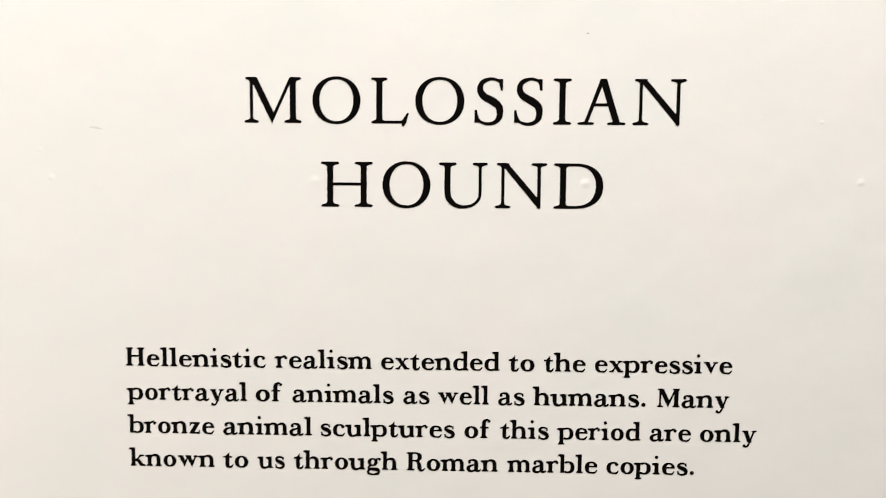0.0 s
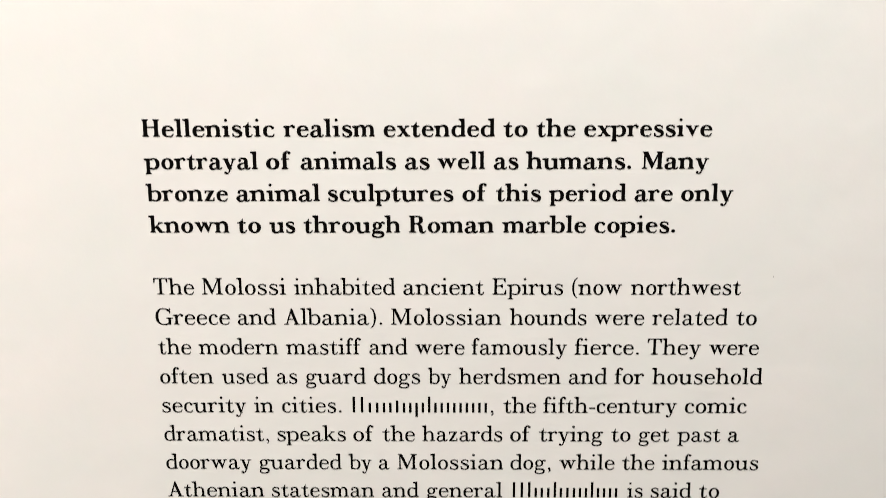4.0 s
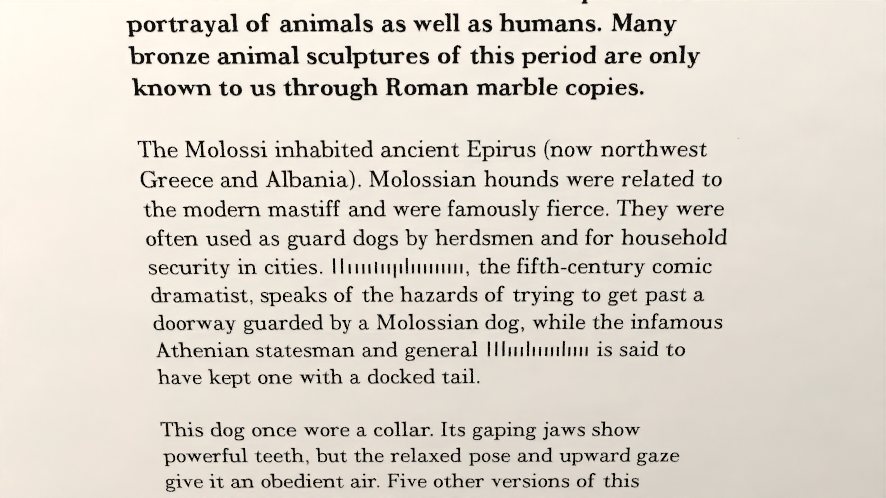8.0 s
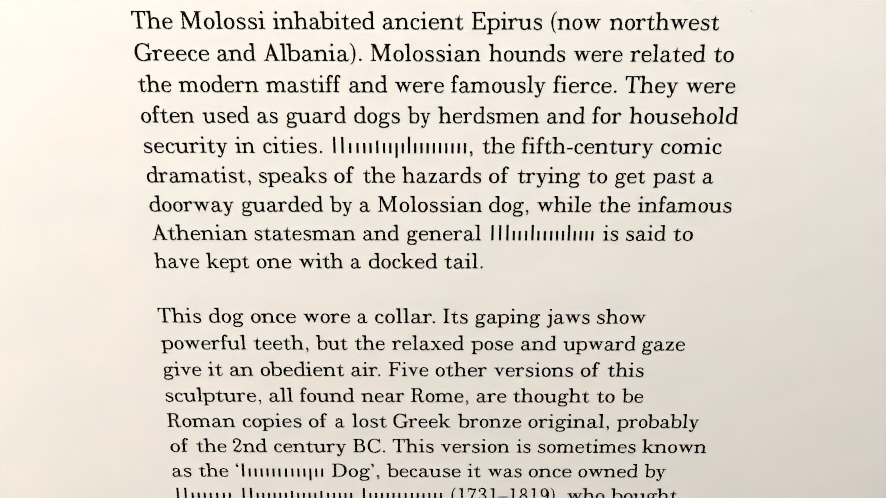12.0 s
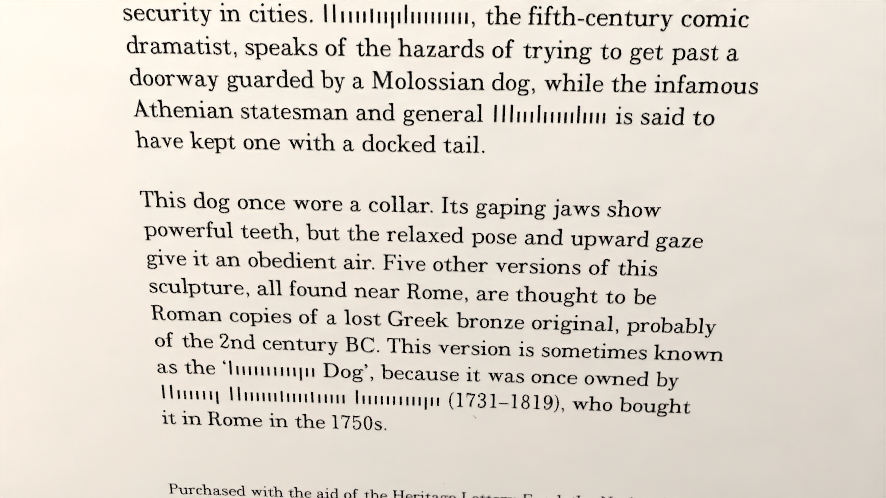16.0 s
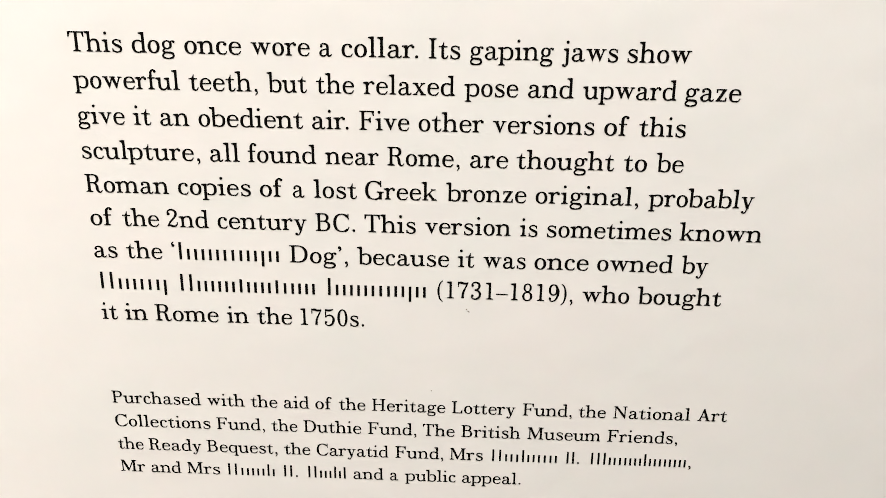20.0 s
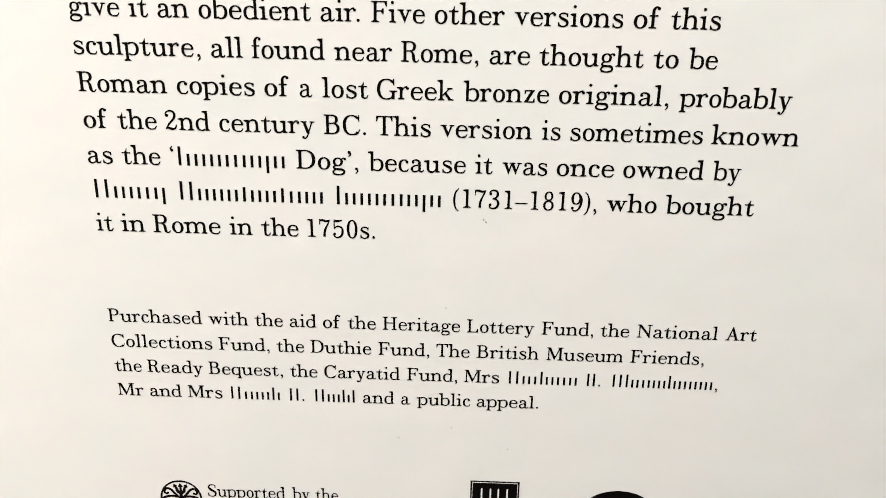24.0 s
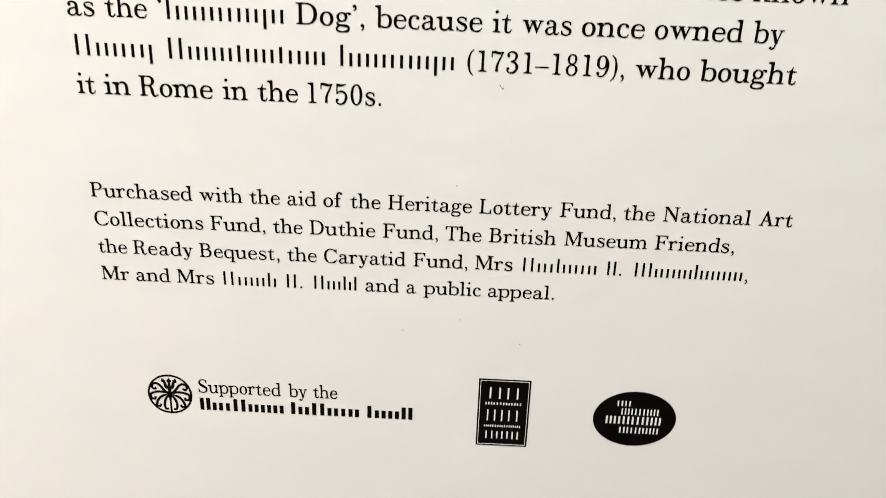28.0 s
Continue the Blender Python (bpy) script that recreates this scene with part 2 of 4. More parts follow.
crease([(-0.0170, 1.1620), (-0.0135, 1.1590), (-0.0119, 1.1545), (-0.0118, 1.1495), (-0.0140, 1.1430)], 0.0016, 0.000044, "faint curved crease in the paint")
crease([(-0.1282, 0.8318), (-0.1240, 0.8277), (-0.1215, 0.8264), (-0.1185, 0.8258)], 0.0017, 0.000052, "faint curved crease in the paint")
crease([(0.0230, 0.8500), (0.0246, 0.8492), (0.0266, 0.8478)], 0.0013, 0.000048, "short faint crease in the paint")
crease([(0.0484, 0.8250), (0.0467, 0.8196), (0.0462, 0.8135)], 0.0015, 0.000040, "faint crease in the paint")
crease([(-0.0298, 0.7322), (-0.0318, 0.7262)], 0.0014, 0.000036, "short faint crease in the paint")
crease([(0.0055, 0.7235), (0.0100, 0.7244), (0.0160, 0.7250)], 0.0018, 0.000048, "faint scuff in the paint")
crease([(0.0400, 0.7280), (0.0455, 0.7294), (0.0520, 0.7318)], 0.0018, 0.000052, "faint scuff in the paint")

# ---- lettering: bracketed serif letterforms drawn with a broad pen, in ems ----
XH, CAP, ASC, DESC = 0.452, 0.722, 0.737, -0.205


class Pen:
    """Draws one letter as strips between a left and a right edge."""

    def __init__(self, stem, hair, stretch=1.0, serif=1.0, cap_stem=1.08):
        self.S, self.T, self.k, self.serif_w, self.cs = stem, hair, stretch, serif, cap_stem
        self.strips = []

    def strip(self, a, b):
        self.strips.append((np.array(a, float), np.array(b, float)))

    def slab(self, x0, y0, x1, y1):
        k = self.k
        self.strip([(x0 * k, y0), (x0 * k, y1)], [(x1 * k, y0), (x1 * k, y1)])

    def path(self, pts, widths, ends=True):
        """A stroke of changing width along a smooth curve through pts."""
        p = np.array([(x * self.k, y) for x, y in pts])
        w = np.array(widths, float)
        n = len(p)
        q = np.vstack([2 * p[0] - p[1], p, 2 * p[-1] - p[-2]])
        us = np.linspace(0, n - 1, 7 * (n - 1) + 1)
        out, wid = [], []
        for u in us:
            i = min(int(u), n - 2)
            f = u - i
            a, b, c, d = q[i], q[i + 1], q[i + 2], q[i + 3]
            out.append(0.5 * (2 * b + (c - a) * f + (2 * a - 5 * b + 4 * c - d) * f * f + (3 * b - a - 3 * c + d) * f ** 3))
            g = f * f * (3 - 2 * f)
            wid.append(w[i] * (1 - g) + w[i + 1] * g)
        out = np.array(out)
        t = np.gradient(out, axis=0)
        t /= np.linalg.norm(t, axis=1)[:, None] + 1e-9
        nrm = np.stack([-t[:, 1], t[:, 0]], 1) * np.array(wid)[:, None] / 2
        self.strip(out + nrm, out - nrm)

    def arc(self, cx, cy, rx, ry, a0, a1, left, flat, right=None, square=2.25):
        """Part of a bowl: left, right: the stroke at its sides, flat: at its top and foot."""
        k = self.k
        cx, rx, right = cx * k, rx * k, left if right is None else right
        n = max(6, int(abs(a1 - a0) / 9))
        a, b = [], []
        for i in range(n + 1):
            g = radians(a0 + (a1 - a0) * i / n)
            c, s = math.cos(g), math.sin(g)
            cc, ss = math.copysign(abs(c) ** (2 / square), c), math.copysign(abs(s) ** (2 / square), s)
            side = right if c > 0 else left
            a.append((cx + rx * cc, cy + ry * ss))
            b.append((cx + (rx - side) * math.copysign(abs(c) ** (2 / square * 0.94), c), cy + (ry - flat) * ss))
        self.strip(a, b)

    def ring(self, cx, cy, rx, ry, side, flat, square=2.1):
        self.arc(cx, cy, rx, ry, 0, 360, side, flat, None, square)

    def ball(self, cx, cy, r):
        n = 12
        ys = [math.cos(math.pi * i / n) for i in range(n + 1)]
        self.strip([(cx * self.k - r * math.sqrt(1 - y * y), cy + r * y) for y in ys], [(cx * self.k + r * math.sqrt(1 - y * y), cy + r * y) for y in ys])

    def foot(self, cx, y, w, up=1, stem=None, sides="lr", b=0.055):
        """A slab serif at y with curved brackets into its stem."""
        cx, w, s = cx * self.k, w * self.serif_w * (0.5 + self.k / 2) / 2, (self.S if stem is None else stem) / 2
        w = max(w, s + 0.035)
        h = self.T
        a, c = [], []
        for d, u in ((0.5, 0.0), (0.14, 0.16), (0.0, 0.45), (0.1, 0.72)):  # the softly rounded end
            a.append((cx - (w - h * d if "l" in sides else s), y + up * h * u))
            c.append((cx + (w - h * d if "r" in sides else s), y + up * h * u))
        for i in range(1, 10):
            f = i / 9
            e = s + (w - s - h * 0.2) * (1 - f) ** 2.4
            yy = y + up * (h * 0.86 + b * f ** 1.5 * 0.95)
            a.append((cx - (e if "l" in sides else s), yy))
            c.append((cx + (e if "r" in sides else s), yy))
        self.strip(a, c)

    def stem(self, x, y0, y1, w=None):
        w = (self.S if w is None else w) / 2
        self.strip([(x * self.k - w, y0), (x * self.k - w, y1)], [(x * self.k + w, y0), (x * self.k + w, y1)])

    def flag(self, x, y, reach=0.1):
        """The half serif at the head of a small letter's stem."""
        s, x = self.S / 2, x * self.k
        lo, hi = [], []
        for i in range(7):
            f = i / 6
            xx = x - s - reach * self.serif_w * (1 - f)
            lo.append((xx, y - self.T * 1.0 - 0.012 - 0.05 * f ** 2.2))
            hi.append((xx, y - 0.016 + 0.016 * f))
        lo.append((x + s, y - self.T - 0.062))
        hi.append((x + s, y))
        self.strip(lo, hi)

    def slant(self, x0, y0, x1, y1, w):
        """A straight diagonal, w wide along the line of writing."""
        k = self.k
        self.strip([(x0 * k - w / 2, y0), (x1 * k - w / 2, y1)], [(x0 * k + w / 2, y0), (x1 * k + w / 2, y1)])

    def vee(self, x0, x1, vx, top, foot, w0, w1, cut=None):
        """Two straight strokes from x0 and x1 at the height top that meet in a point at (vx, foot), cut off at a part of their length."""
        k = self.k
        x0, x1, vx = x0 * k, x1 * k, vx * k
        a, b, v = np.array((x0 - w0 / 2, top)), np.array((x1 + w1 / 2, top)), np.array((vx, foot))
        da, db = a - v, b - v
        m = np.array([[da[0], -db[0]], [da[1], -db[1]]])
        s, _ = np.linalg.solve(m, np.array([-w1 - w0, 0.0]))
        q = v + (w0, 0) + s * da
        va, vb = a - da * (cut or 1.0), b - db * (cut or 1.0)
        self.strip([a, va], [a + (w0, 0), q]), self.strip([b - (w1, 0), q], [b, vb]), self.strip([va, vb], [q, q])

    def wedge(self, x, y, drop, reach):
        """The pointed end of an arm: a spur from the arm's end at (x, y), drop down (or up) and reach back."""
        k, t = self.k, self.T * 0.8
        s = 1 if reach > 0 else -1
        self.strip([(x * k, y), (x * k, y + drop)], [((x + reach) * k, y), (x * k + s * t, y + drop)])


def small_letter(p, ch):
    S, T = p.S, p.T
    if ch in "nhmru":
        x = 0.135
        if ch == "h":
            p.stem(x, 0, ASC - 0.01), p.flag(x, ASC)
        elif ch != "u":
            p.stem(x, 0, XH - 0.01), p.flag(x, XH)
        if ch != "u":
            p.foot(x, 0, 0.245)
        if ch in "nh":
            p.path([(x + 0.02, 0.30), (0.205, 0.395), (0.305, 0.443), (0.41, 0.415), (0.462, 0.31), (0.465, 0.0)], [T, T, T * 1.35, S * 0.82, S, S])
            p.foot(0.465, 0, 0.245)
        if ch == "m":
            for a in (0.0, 0.305):
                p.path([(x + a + 0.02, 0.30), (x + a + 0.065, 0.395), (x + a + 0.155, 0.443), (x + a + 0.255, 0.415), (x + a + 0.303, 0.31), (x + a + 0.305, 0.0)], [T, T, T * 1.35, S * 0.82, S, S])
                p.foot(x + a + 0.305, 0, 0.235)
        if ch == "r":
            p.path([(x + 0.02, 0.28), (0.20, 0.385), (0.28, 0.442), (0.355, 0.447)], [T, T * 0.9, T * 1.2, T * 1.6])
            p.ball(0.365, 0.398, 0.052 + 0.12 * (S - 0.09))
        if ch == "u":
            p.flag(x, XH), p.flag(0.465, XH)
            p.path([(x, XH - 0.01), (x, 0.15), (0.175, 0.045), (0.275, 0.005), (0.385, 0.055), (0.45, 0.16)], [S, S, S * 0.85, T * 1.3, T, T * 0.9])
            p.stem(0.465, 0, XH - 0.01), p.foot(0.465, 0, 0.24, sides="r")
    elif ch in "il":
        top = XH if ch == "i" else ASC
        p.stem(0.158, 0, top - 0.01), p.flag(0.158, top), p.foot(0.158, 0, 0.265)
        if ch == "i":
            p.ball(0.150, 0.675, 0.055 + 0.15 * (S - 0.09))
    elif ch == "j":
        p.flag(0.18, XH)
        p.path([(0.18, XH - 0.01), (0.18, 0.05), (0.175, -0.09), (0.125, -0.175), (0.06, -0.19)], [S, S, S * 0.9, T * 1.3, T])
        p.ball(0.045, -0.148, 0.05), p.ball(0.177, 0.668, 0.055 + 0.15 * (S - 0.09))
    elif ch == "o":
        p.ring(0.25, 0.2255, 0.218, 0.2405, S * 1.06, T)
    elif ch in "bp":
        x = 0.115 if ch == "p" else 0.105
        y = DESC if ch == "p" else 0.0
        top = XH if ch == "p" else ASC
        p.stem(x, y, top - 0.01), p.flag(x, top)
        if ch == "p":
            p.foot(x, y, 0.25)
        p.arc(x + 0.195, 0.2255, 0.232, 0.2405, -132, 132, S, T * 1.05, S * 1.05)
    elif ch in "dq":
        x = 0.445
        if ch == "d":
            p.stem(x, 0, ASC - 0.01), p.flag(x, ASC), p.foot(x, 0, 0.24, sides="r")
        else:
            p.stem(x, DESC, XH), p.foot(x, DESC, 0.25)
        p.arc(x - 0.185, 0.2255, 0.228, 0.2405, 48, 312, S * 1.05, T * 1.05, S)
    elif ch == "c":
        p.arc(0.25, 0.2255, 0.216, 0.2405, 62, 292, S * 1.05, T)
        p.ball(0.352, 0.365, 0.055 + 0.12 * (S - 0.09))
        p.path([(0.30, 0.003), (0.365, 0.035), (0.408, 0.115)], [T * 1.1, T, T * 0.7])
    elif ch == "e":
        p.arc(0.255, 0.2255, 0.221, 0.2405, 3, 294, S * 1.05, T, S * 0.8)
        p.slab(0.08, 0.236, 0.462, 0.236 + T)
        p.path([(0.31, 0.003), (0.39, 0.035), (0.452, 0.125)], [T * 1.1, T, T * 0.7])
    elif ch == "a":
        p.path([(0.10, 0.395), (0.155, 0.437), (0.24, 0.447), (0.335, 0.418), (0.374, 0.335), (0.375, 0.13), (0.388, 0.045), (0.445, 0.014), (0.50, 0.035), (0.533, 0.085)],
               [T, T * 0.9, T * 1.2, S * 0.75, S, S, S * 0.8, T * 1.2, T, T * 0.7])
        p.ball(0.132, 0.36, 0.052 + 0.12 * (S - 0.09))
        p.path([(0.37, 0.272), (0.27, 0.25), (0.145, 0.205), (0.092, 0.115), (0.13, 0.03), (0.215, 0.008), (0.31, 0.042), (0.365, 0.125)], [T, T, S * 0.62, S, S * 0.72, T * 1.25, T, T * 0.8])
    elif ch == "s":
        p.path([(0.385, 0.335), (0.335, 0.42), (0.23, 0.449), (0.125, 0.412), (0.108, 0.335), (0.185, 0.27), (0.29, 0.222), (0.372, 0.16), (0.368, 0.068), (0.30, 0.014), (0.205, 0.002), (0.115, 0.045), (0.068, 0.14)],
               [T * 0.8, T, T * 1.1, S * 0.55, S * 0.8, S * 0.95, S * 1.05, S * 0.95, S * 0.8, S * 0.5, T * 1.1, T, T * 0.8])
        p.wedge(0.394, 0.447, -0.125, -0.06), p.wedge(0.058, 0.005, 0.14, 0.06)
    elif ch == "f":
        x = 0.145
        p.path([(x, 0), (x, 0.54), (0.165, 0.655), (0.225, 0.715), (0.30, 0.715)], [S, S, S * 0.85, T * 1.3, T])
        p.foot(x, 0, 0.255), p.slab(0.02, XH - T, 0.30, XH)
        p.ball(0.308, 0.672, 0.052 + 0.12 * (S - 0.09))
    elif ch == "t":
        x = 0.165
        p.path([(x, XH), (x, 0.12), (0.18, 0.04), (0.245, 0.010), (0.315, 0.035), (0.362, 0.12)], [S, S, S * 0.8, T * 1.25, T, T * 0.7])
        p.strip([(x * p.k - S / 2, XH - T), (x * p.k - S / 2, XH), (x * p.k, 0.52), (x * p.k + S / 2 - 0.02, 0.60)], [(x * p.k + S / 2, XH - T), (x * p.k + S / 2, XH), (x * p.k + S / 2, 0.52), (x * p.k + S / 2, 0.60)])
        p.slab(0.015, XH - T, 0.335, XH)
    elif ch == "g":
        p.ring(0.235, 0.302, 0.178, 0.164, S * 0.9, T)
        p.path([(0.35, 0.385), (0.40, 0.432), (0.46, 0.447)], [T, T, T])
        p.ball(0.478, 0.413, 0.046 + 0.1 * (S - 0.09))
        p.path([(0.175, 0.165), (0.112, 0.135), (0.09, 0.08), (0.135, 0.035), (0.25, 0.022), (0.39, 0.006), (0.452, -0.065), (0.41, -0.15), (0.26, -0.188), (0.11, -0.16), (0.062, -0.093), (0.10, -0.025), (0.175, 0.02)],
               [T, T * 1.1, T * 1.5, S * 0.6, S * 0.85, S * 0.9, S * 0.75, T * 1.5, T, T * 1.4, S * 0.6, T * 1.3, T])
    elif ch == "k":
        x = 0.135
        p.stem(x, 0, ASC - 0.01), p.flag(x, ASC), p.foot(x, 0, 0.245)
        p.slant(0.16, 0.155, 0.44, XH, T * 1.35), p.foot(0.435, XH, 0.2, -1, T, b=0.018)
        p.slant(0.265, 0.275, 0.468, 0.0, S * 1.2), p.foot(0.475, 0, 0.22, 1, S * 1.15, b=0.018)
    elif ch in "vy":
        p.foot(0.128, XH, 0.235, -1, S, b=0.018), p.foot(0.43, XH, 0.19, -1, T, b=0.018)
        if ch == "v":
            p.vee(0.125, 0.428, 0.283, XH - 0.004, -0.012, S * 1.12, T * 1.15)
        else:
            p.slant(0.125, XH - 0.004, 0.288, 0.0, S * 1.12)
            p.path([(0.43, XH), (0.34, 0.17), (0.25, -0.09), (0.195, -0.17), (0.125, -0.188)], [T * 1.05, T, T * 1.05, T, T])
            p.ball(0.105, -0.145, 0.05 + 0.12 * (S - 0.09))
    elif ch == "w":
        p.vee(0.12, 0.392, 0.262, XH - 0.004, -0.012, S * 1.12, T * 1.15)
        p.vee(0.385, 0.672, 0.535, XH - 0.004, -0.012, S * 1.12, T * 1.15)
        p.foot(0.122, XH, 0.225, -1, S, b=0.018), p.foot(0.40, XH, 0.235, -1, S, b=0.018), p.foot(0.672, XH, 0.185, -1, T, b=0.018)
    elif ch == "x":
        p.slant(0.115, XH, 0.425, 0.0, S * 1.15), p.slant(0.405, XH, 0.12, 0.0, T * 1.2)
        p.foot(0.125, XH, 0.22, -1, S, b=0.018), p.foot(0.405, XH, 0.18, -1, T, b=0.018), p.foot(0.115, 0, 0.18, 1, T, b=0.018), p.foot(0.42, 0, 0.22, 1, S, b=0.018)
    elif ch == "z":
        p.slab(0.06, XH - T, 0.42, XH), p.slab(0.05, 0, 0.43, T)
        p.slant(0.365, XH - 0.005, 0.11, 0.005, S * 1.2)
        p.wedge(0.055, XH, -0.14, 0.07), p.wedge(0.435, 0, 0.15, -0.07)


def capital(p, ch):
    S, T = p.S * p.cs, p.T
    x = 0.19

    def upright(at, w=None, top=0.29, base=0.29):
        p.stem(at, 0.01, CAP - 0.01, w or S), p.foot(at, 0, base, 1, w or S), p.foot(at, CAP, top, -1, w or S)

    if ch in "BDEFHILPR":
        upright(0.203 if ch == "I" else x)
    if ch == "H":
        upright(0.643), p.slab(x, 0.345 if p.cs == 1.0 else 0.36, 0.643, (0.345 if p.cs == 1.0 else 0.36) + T)
    elif ch == "T":
        p.stem(0.333, 0, CAP - 0.01, S), p.foot(0.333, 0, 0.3, 1, S), p.slab(0.04, CAP - T, 0.627, CAP)
        p.wedge(0.035, CAP, -0.2, 0.10), p.wedge(0.632, CAP, -0.2, -0.10)
    elif ch in "EFL":
        if ch != "L":
            p.slab(x, CAP - T, 0.61, CAP), p.wedge(0.62, CAP, -0.19, -0.12)
            p.slab(x, 0.36, 0.46, 0.36 + T), p.slab(0.455, 0.275, 0.455 + T * 0.9, 0.475)
            p.strip([(0.40 * p.k, 0.36), (0.40 * p.k, 0.36 + T)], [(0.46 * p.k, 0.275), (0.46 * p.k, 0.475)])
        if ch != "F":
            e = 0.65 if ch == "E" else 0.61
            p.slab(x, 0, e - 0.01, T)
            if ch == "L" and p.cs == 1.0:
                p.path([(0.575, -0.045), (0.60, 0.03), (0.665, 0.165)], [0.03, 0.075, 0.03])
            else:
                p.wedge(e, 0, 0.21, -0.12)
    elif ch in "PRB":
        e = {"P": 0.61, "R": 0.585, "B": 0.585}[ch]
        y = {"P": 0.335, "R": 0.355, "B": 0.375}[ch]
        p.slab(x, CAP - T, 0.37, CAP), p.slab(x, y, 0.37, y + T)
        p.arc(0.36, (CAP + y) / 2, e - 0.36, (CAP - y) / 2, -90, 90, S, T)
        if ch == "B":
            p.slab(x, 0, 0.38, T)
            p.arc(0.37, (y + T) / 2, 0.275, (y + T) / 2, -90, 90, S * 1.05, T)
        if ch == "R":
            p.path([(0.36, y + T / 2), (0.45, y - 0.03), (0.487, 0.22), (0.505, 0.10), (0.55, 0.015), (0.625, 0.012), (0.69, 0.085)], [T, S * 0.7, S, S, S * 0.7, T, T * 0.7])
    elif ch == "D":
        p.slab(x, CAP - T, 0.36, CAP), p.slab(x, 0, 0.36, T)
        p.arc(0.35, CAP / 2, 0.362 if p.cs == 1.0 else 0.375, CAP / 2, -90, 90, S, T, S * (1.2 if p.cs == 1.0 else 1.08))
    elif ch in "CG":
        p.arc(0.385, 0.353, 0.342, 0.3765, 42, 318 if ch == "C" else 300, S * 1.1, T)
        p.wedge(0.665, 0.73, -0.245, -0.045)
        p.path([(0.52, 0.688), (0.60, 0.63), (0.655, 0.52)], [T * 1.1, T * 1.3, T])
        if ch == "C":
            p.path([(0.50, 0.0), (0.61, 0.065), (0.68, 0.20)], [T * 1.2, T, T * 0.7])
        else:
            p.path([(0.45, -0.012), (0.55, 0.04), (0.62, 0.15)], [T * 1.1, T, T])
            p.stem(0.628, 0.0, 0.3, S), p.foot(0.628, 0.31, 0.29, -1, S)
    elif ch == "O":
        p.ring(0.389, 0.361, 0.345, 0.3765, S * (1.16 if p.cs == 1.0 else 1.08), T * 1.05)
    elif ch == "A":
        if p.cs == 1.0:  # the title's A has a broad, flat apex and a high bar
            foot_l, top_l, top_r, foot_r = 0.142 * p.k - T * 0.65, 0.358 * p.k - 0.02, 0.410 * p.k + 0.018, 0.577 * p.k + S * 0.57
            p.strip([(foot_l, 0.0), (top_l, CAP)], [(foot_l + T * 1.3, 0.0), (top_l + T * 1.6, CAP)])
            f = (foot_r - S * 1.14 - foot_l) / (top_l - foot_l + foot_r - top_r)
            p.strip([(foot_r - S * 1.14, 0.0), (foot_l + f * (top_l - foot_l), CAP * f), (top_l, CAP)], [(foot_r, 0.0), (foot_r - f * (foot_r - top_r), CAP * f), (top_r, CAP)])
            p.slab(0.225, 0.292, 0.51, 0.292 + T), p.foot(0.150, 0, 0.26, 1, T, b=0.018), p.foot(0.565, 0, 0.29, 1, S, b=0.018)
        else:
            p.vee(0.142, 0.577, 0.354, 0.004, CAP + 0.075, T * 1.3, S * 1.14, 0.918)
            p.slab(0.215, 0.215, 0.51, 0.215 + T), p.foot(0.135, 0, 0.22, 1, T, b=0.018), p.foot(0.575, 0, 0.27, 1, S, b=0.018)
    elif ch == "M":
        upright(0.165, T * 1.15, 0.2, 0.24), p.stem(0.768, 0.01, CAP - 0.01, S), p.foot(0.768, 0, 0.29, 1, S), p.foot(0.768, CAP, 0.28, -1, S, "r" if p.cs == 1.0 else "lr")
        p.vee(0.195, 0.745, 0.462, CAP - 0.004, -0.012, S * 1.15, T * 1.2)
    elif ch == "N":
        upright(0.17, T * 1.15, 0.2, 0.25), p.stem(0.655, 0, CAP - 0.01, T * 1.3), p.foot(0.655, CAP, 0.25, -1, T)
        r, a, w = 0.655 * p.k + T * 0.575, (0.185 if p.cs == 1.0 else 0.18) * p.k, S * 1.2
        f = (CAP + 0.026) / (r - a + w / 2)
        p.strip([(a - w / 2, CAP - 0.004), (r - 0.016, -0.026)], [(a + w / 2, CAP - 0.004), (r, CAP - f * (r - a - w / 2))])
    elif ch == "U":
        p.foot(0.18, CAP, 0.29, -1, S), p.foot(0.655, CAP, 0.25, -1, T)
        p.path([(0.18, CAP - 0.01), (0.18, 0.24), (0.23, 0.103), (0.318, 0.031), (0.425, 0.015), (0.54, 0.043), (0.63, 0.128), (0.655, 0.25), (0.655, CAP - 0.01)], [S, S, S * 0.95, S * 0.7, T * 1.2, T, T * 1.05, T * 1.1, T * 1.1])
    elif ch == "S":
        e = 0.032 if p.cs == 1.0 else 0.0
        p.path([(0.53 + e, 0.57), (0.48 + e, 0.672), (0.33 + e, 0.71), (0.175 + e, 0.655), (0.135 + e, 0.535), (0.21 + e, 0.435), (0.36 + e * 0.7, 0.352 + e * 0.5), (0.51, 0.26 + e * 0.5), (0.525, 0.13), (0.45, 0.035), (0.31, 0.005), (0.16, 0.05), (0.085, 0.20)],
               [T * 0.8, T, T * 1.1, S * 0.75, S, S * 1.15, S * 1.25, S * 1.15, S, S * 0.65, T * 1.1, T, T * 0.8])
        p.wedge(0.55 + e, 0.69 + e * 0.6, -0.18, -0.09), p.wedge(0.07, 0.022, 0.2, 0.09)


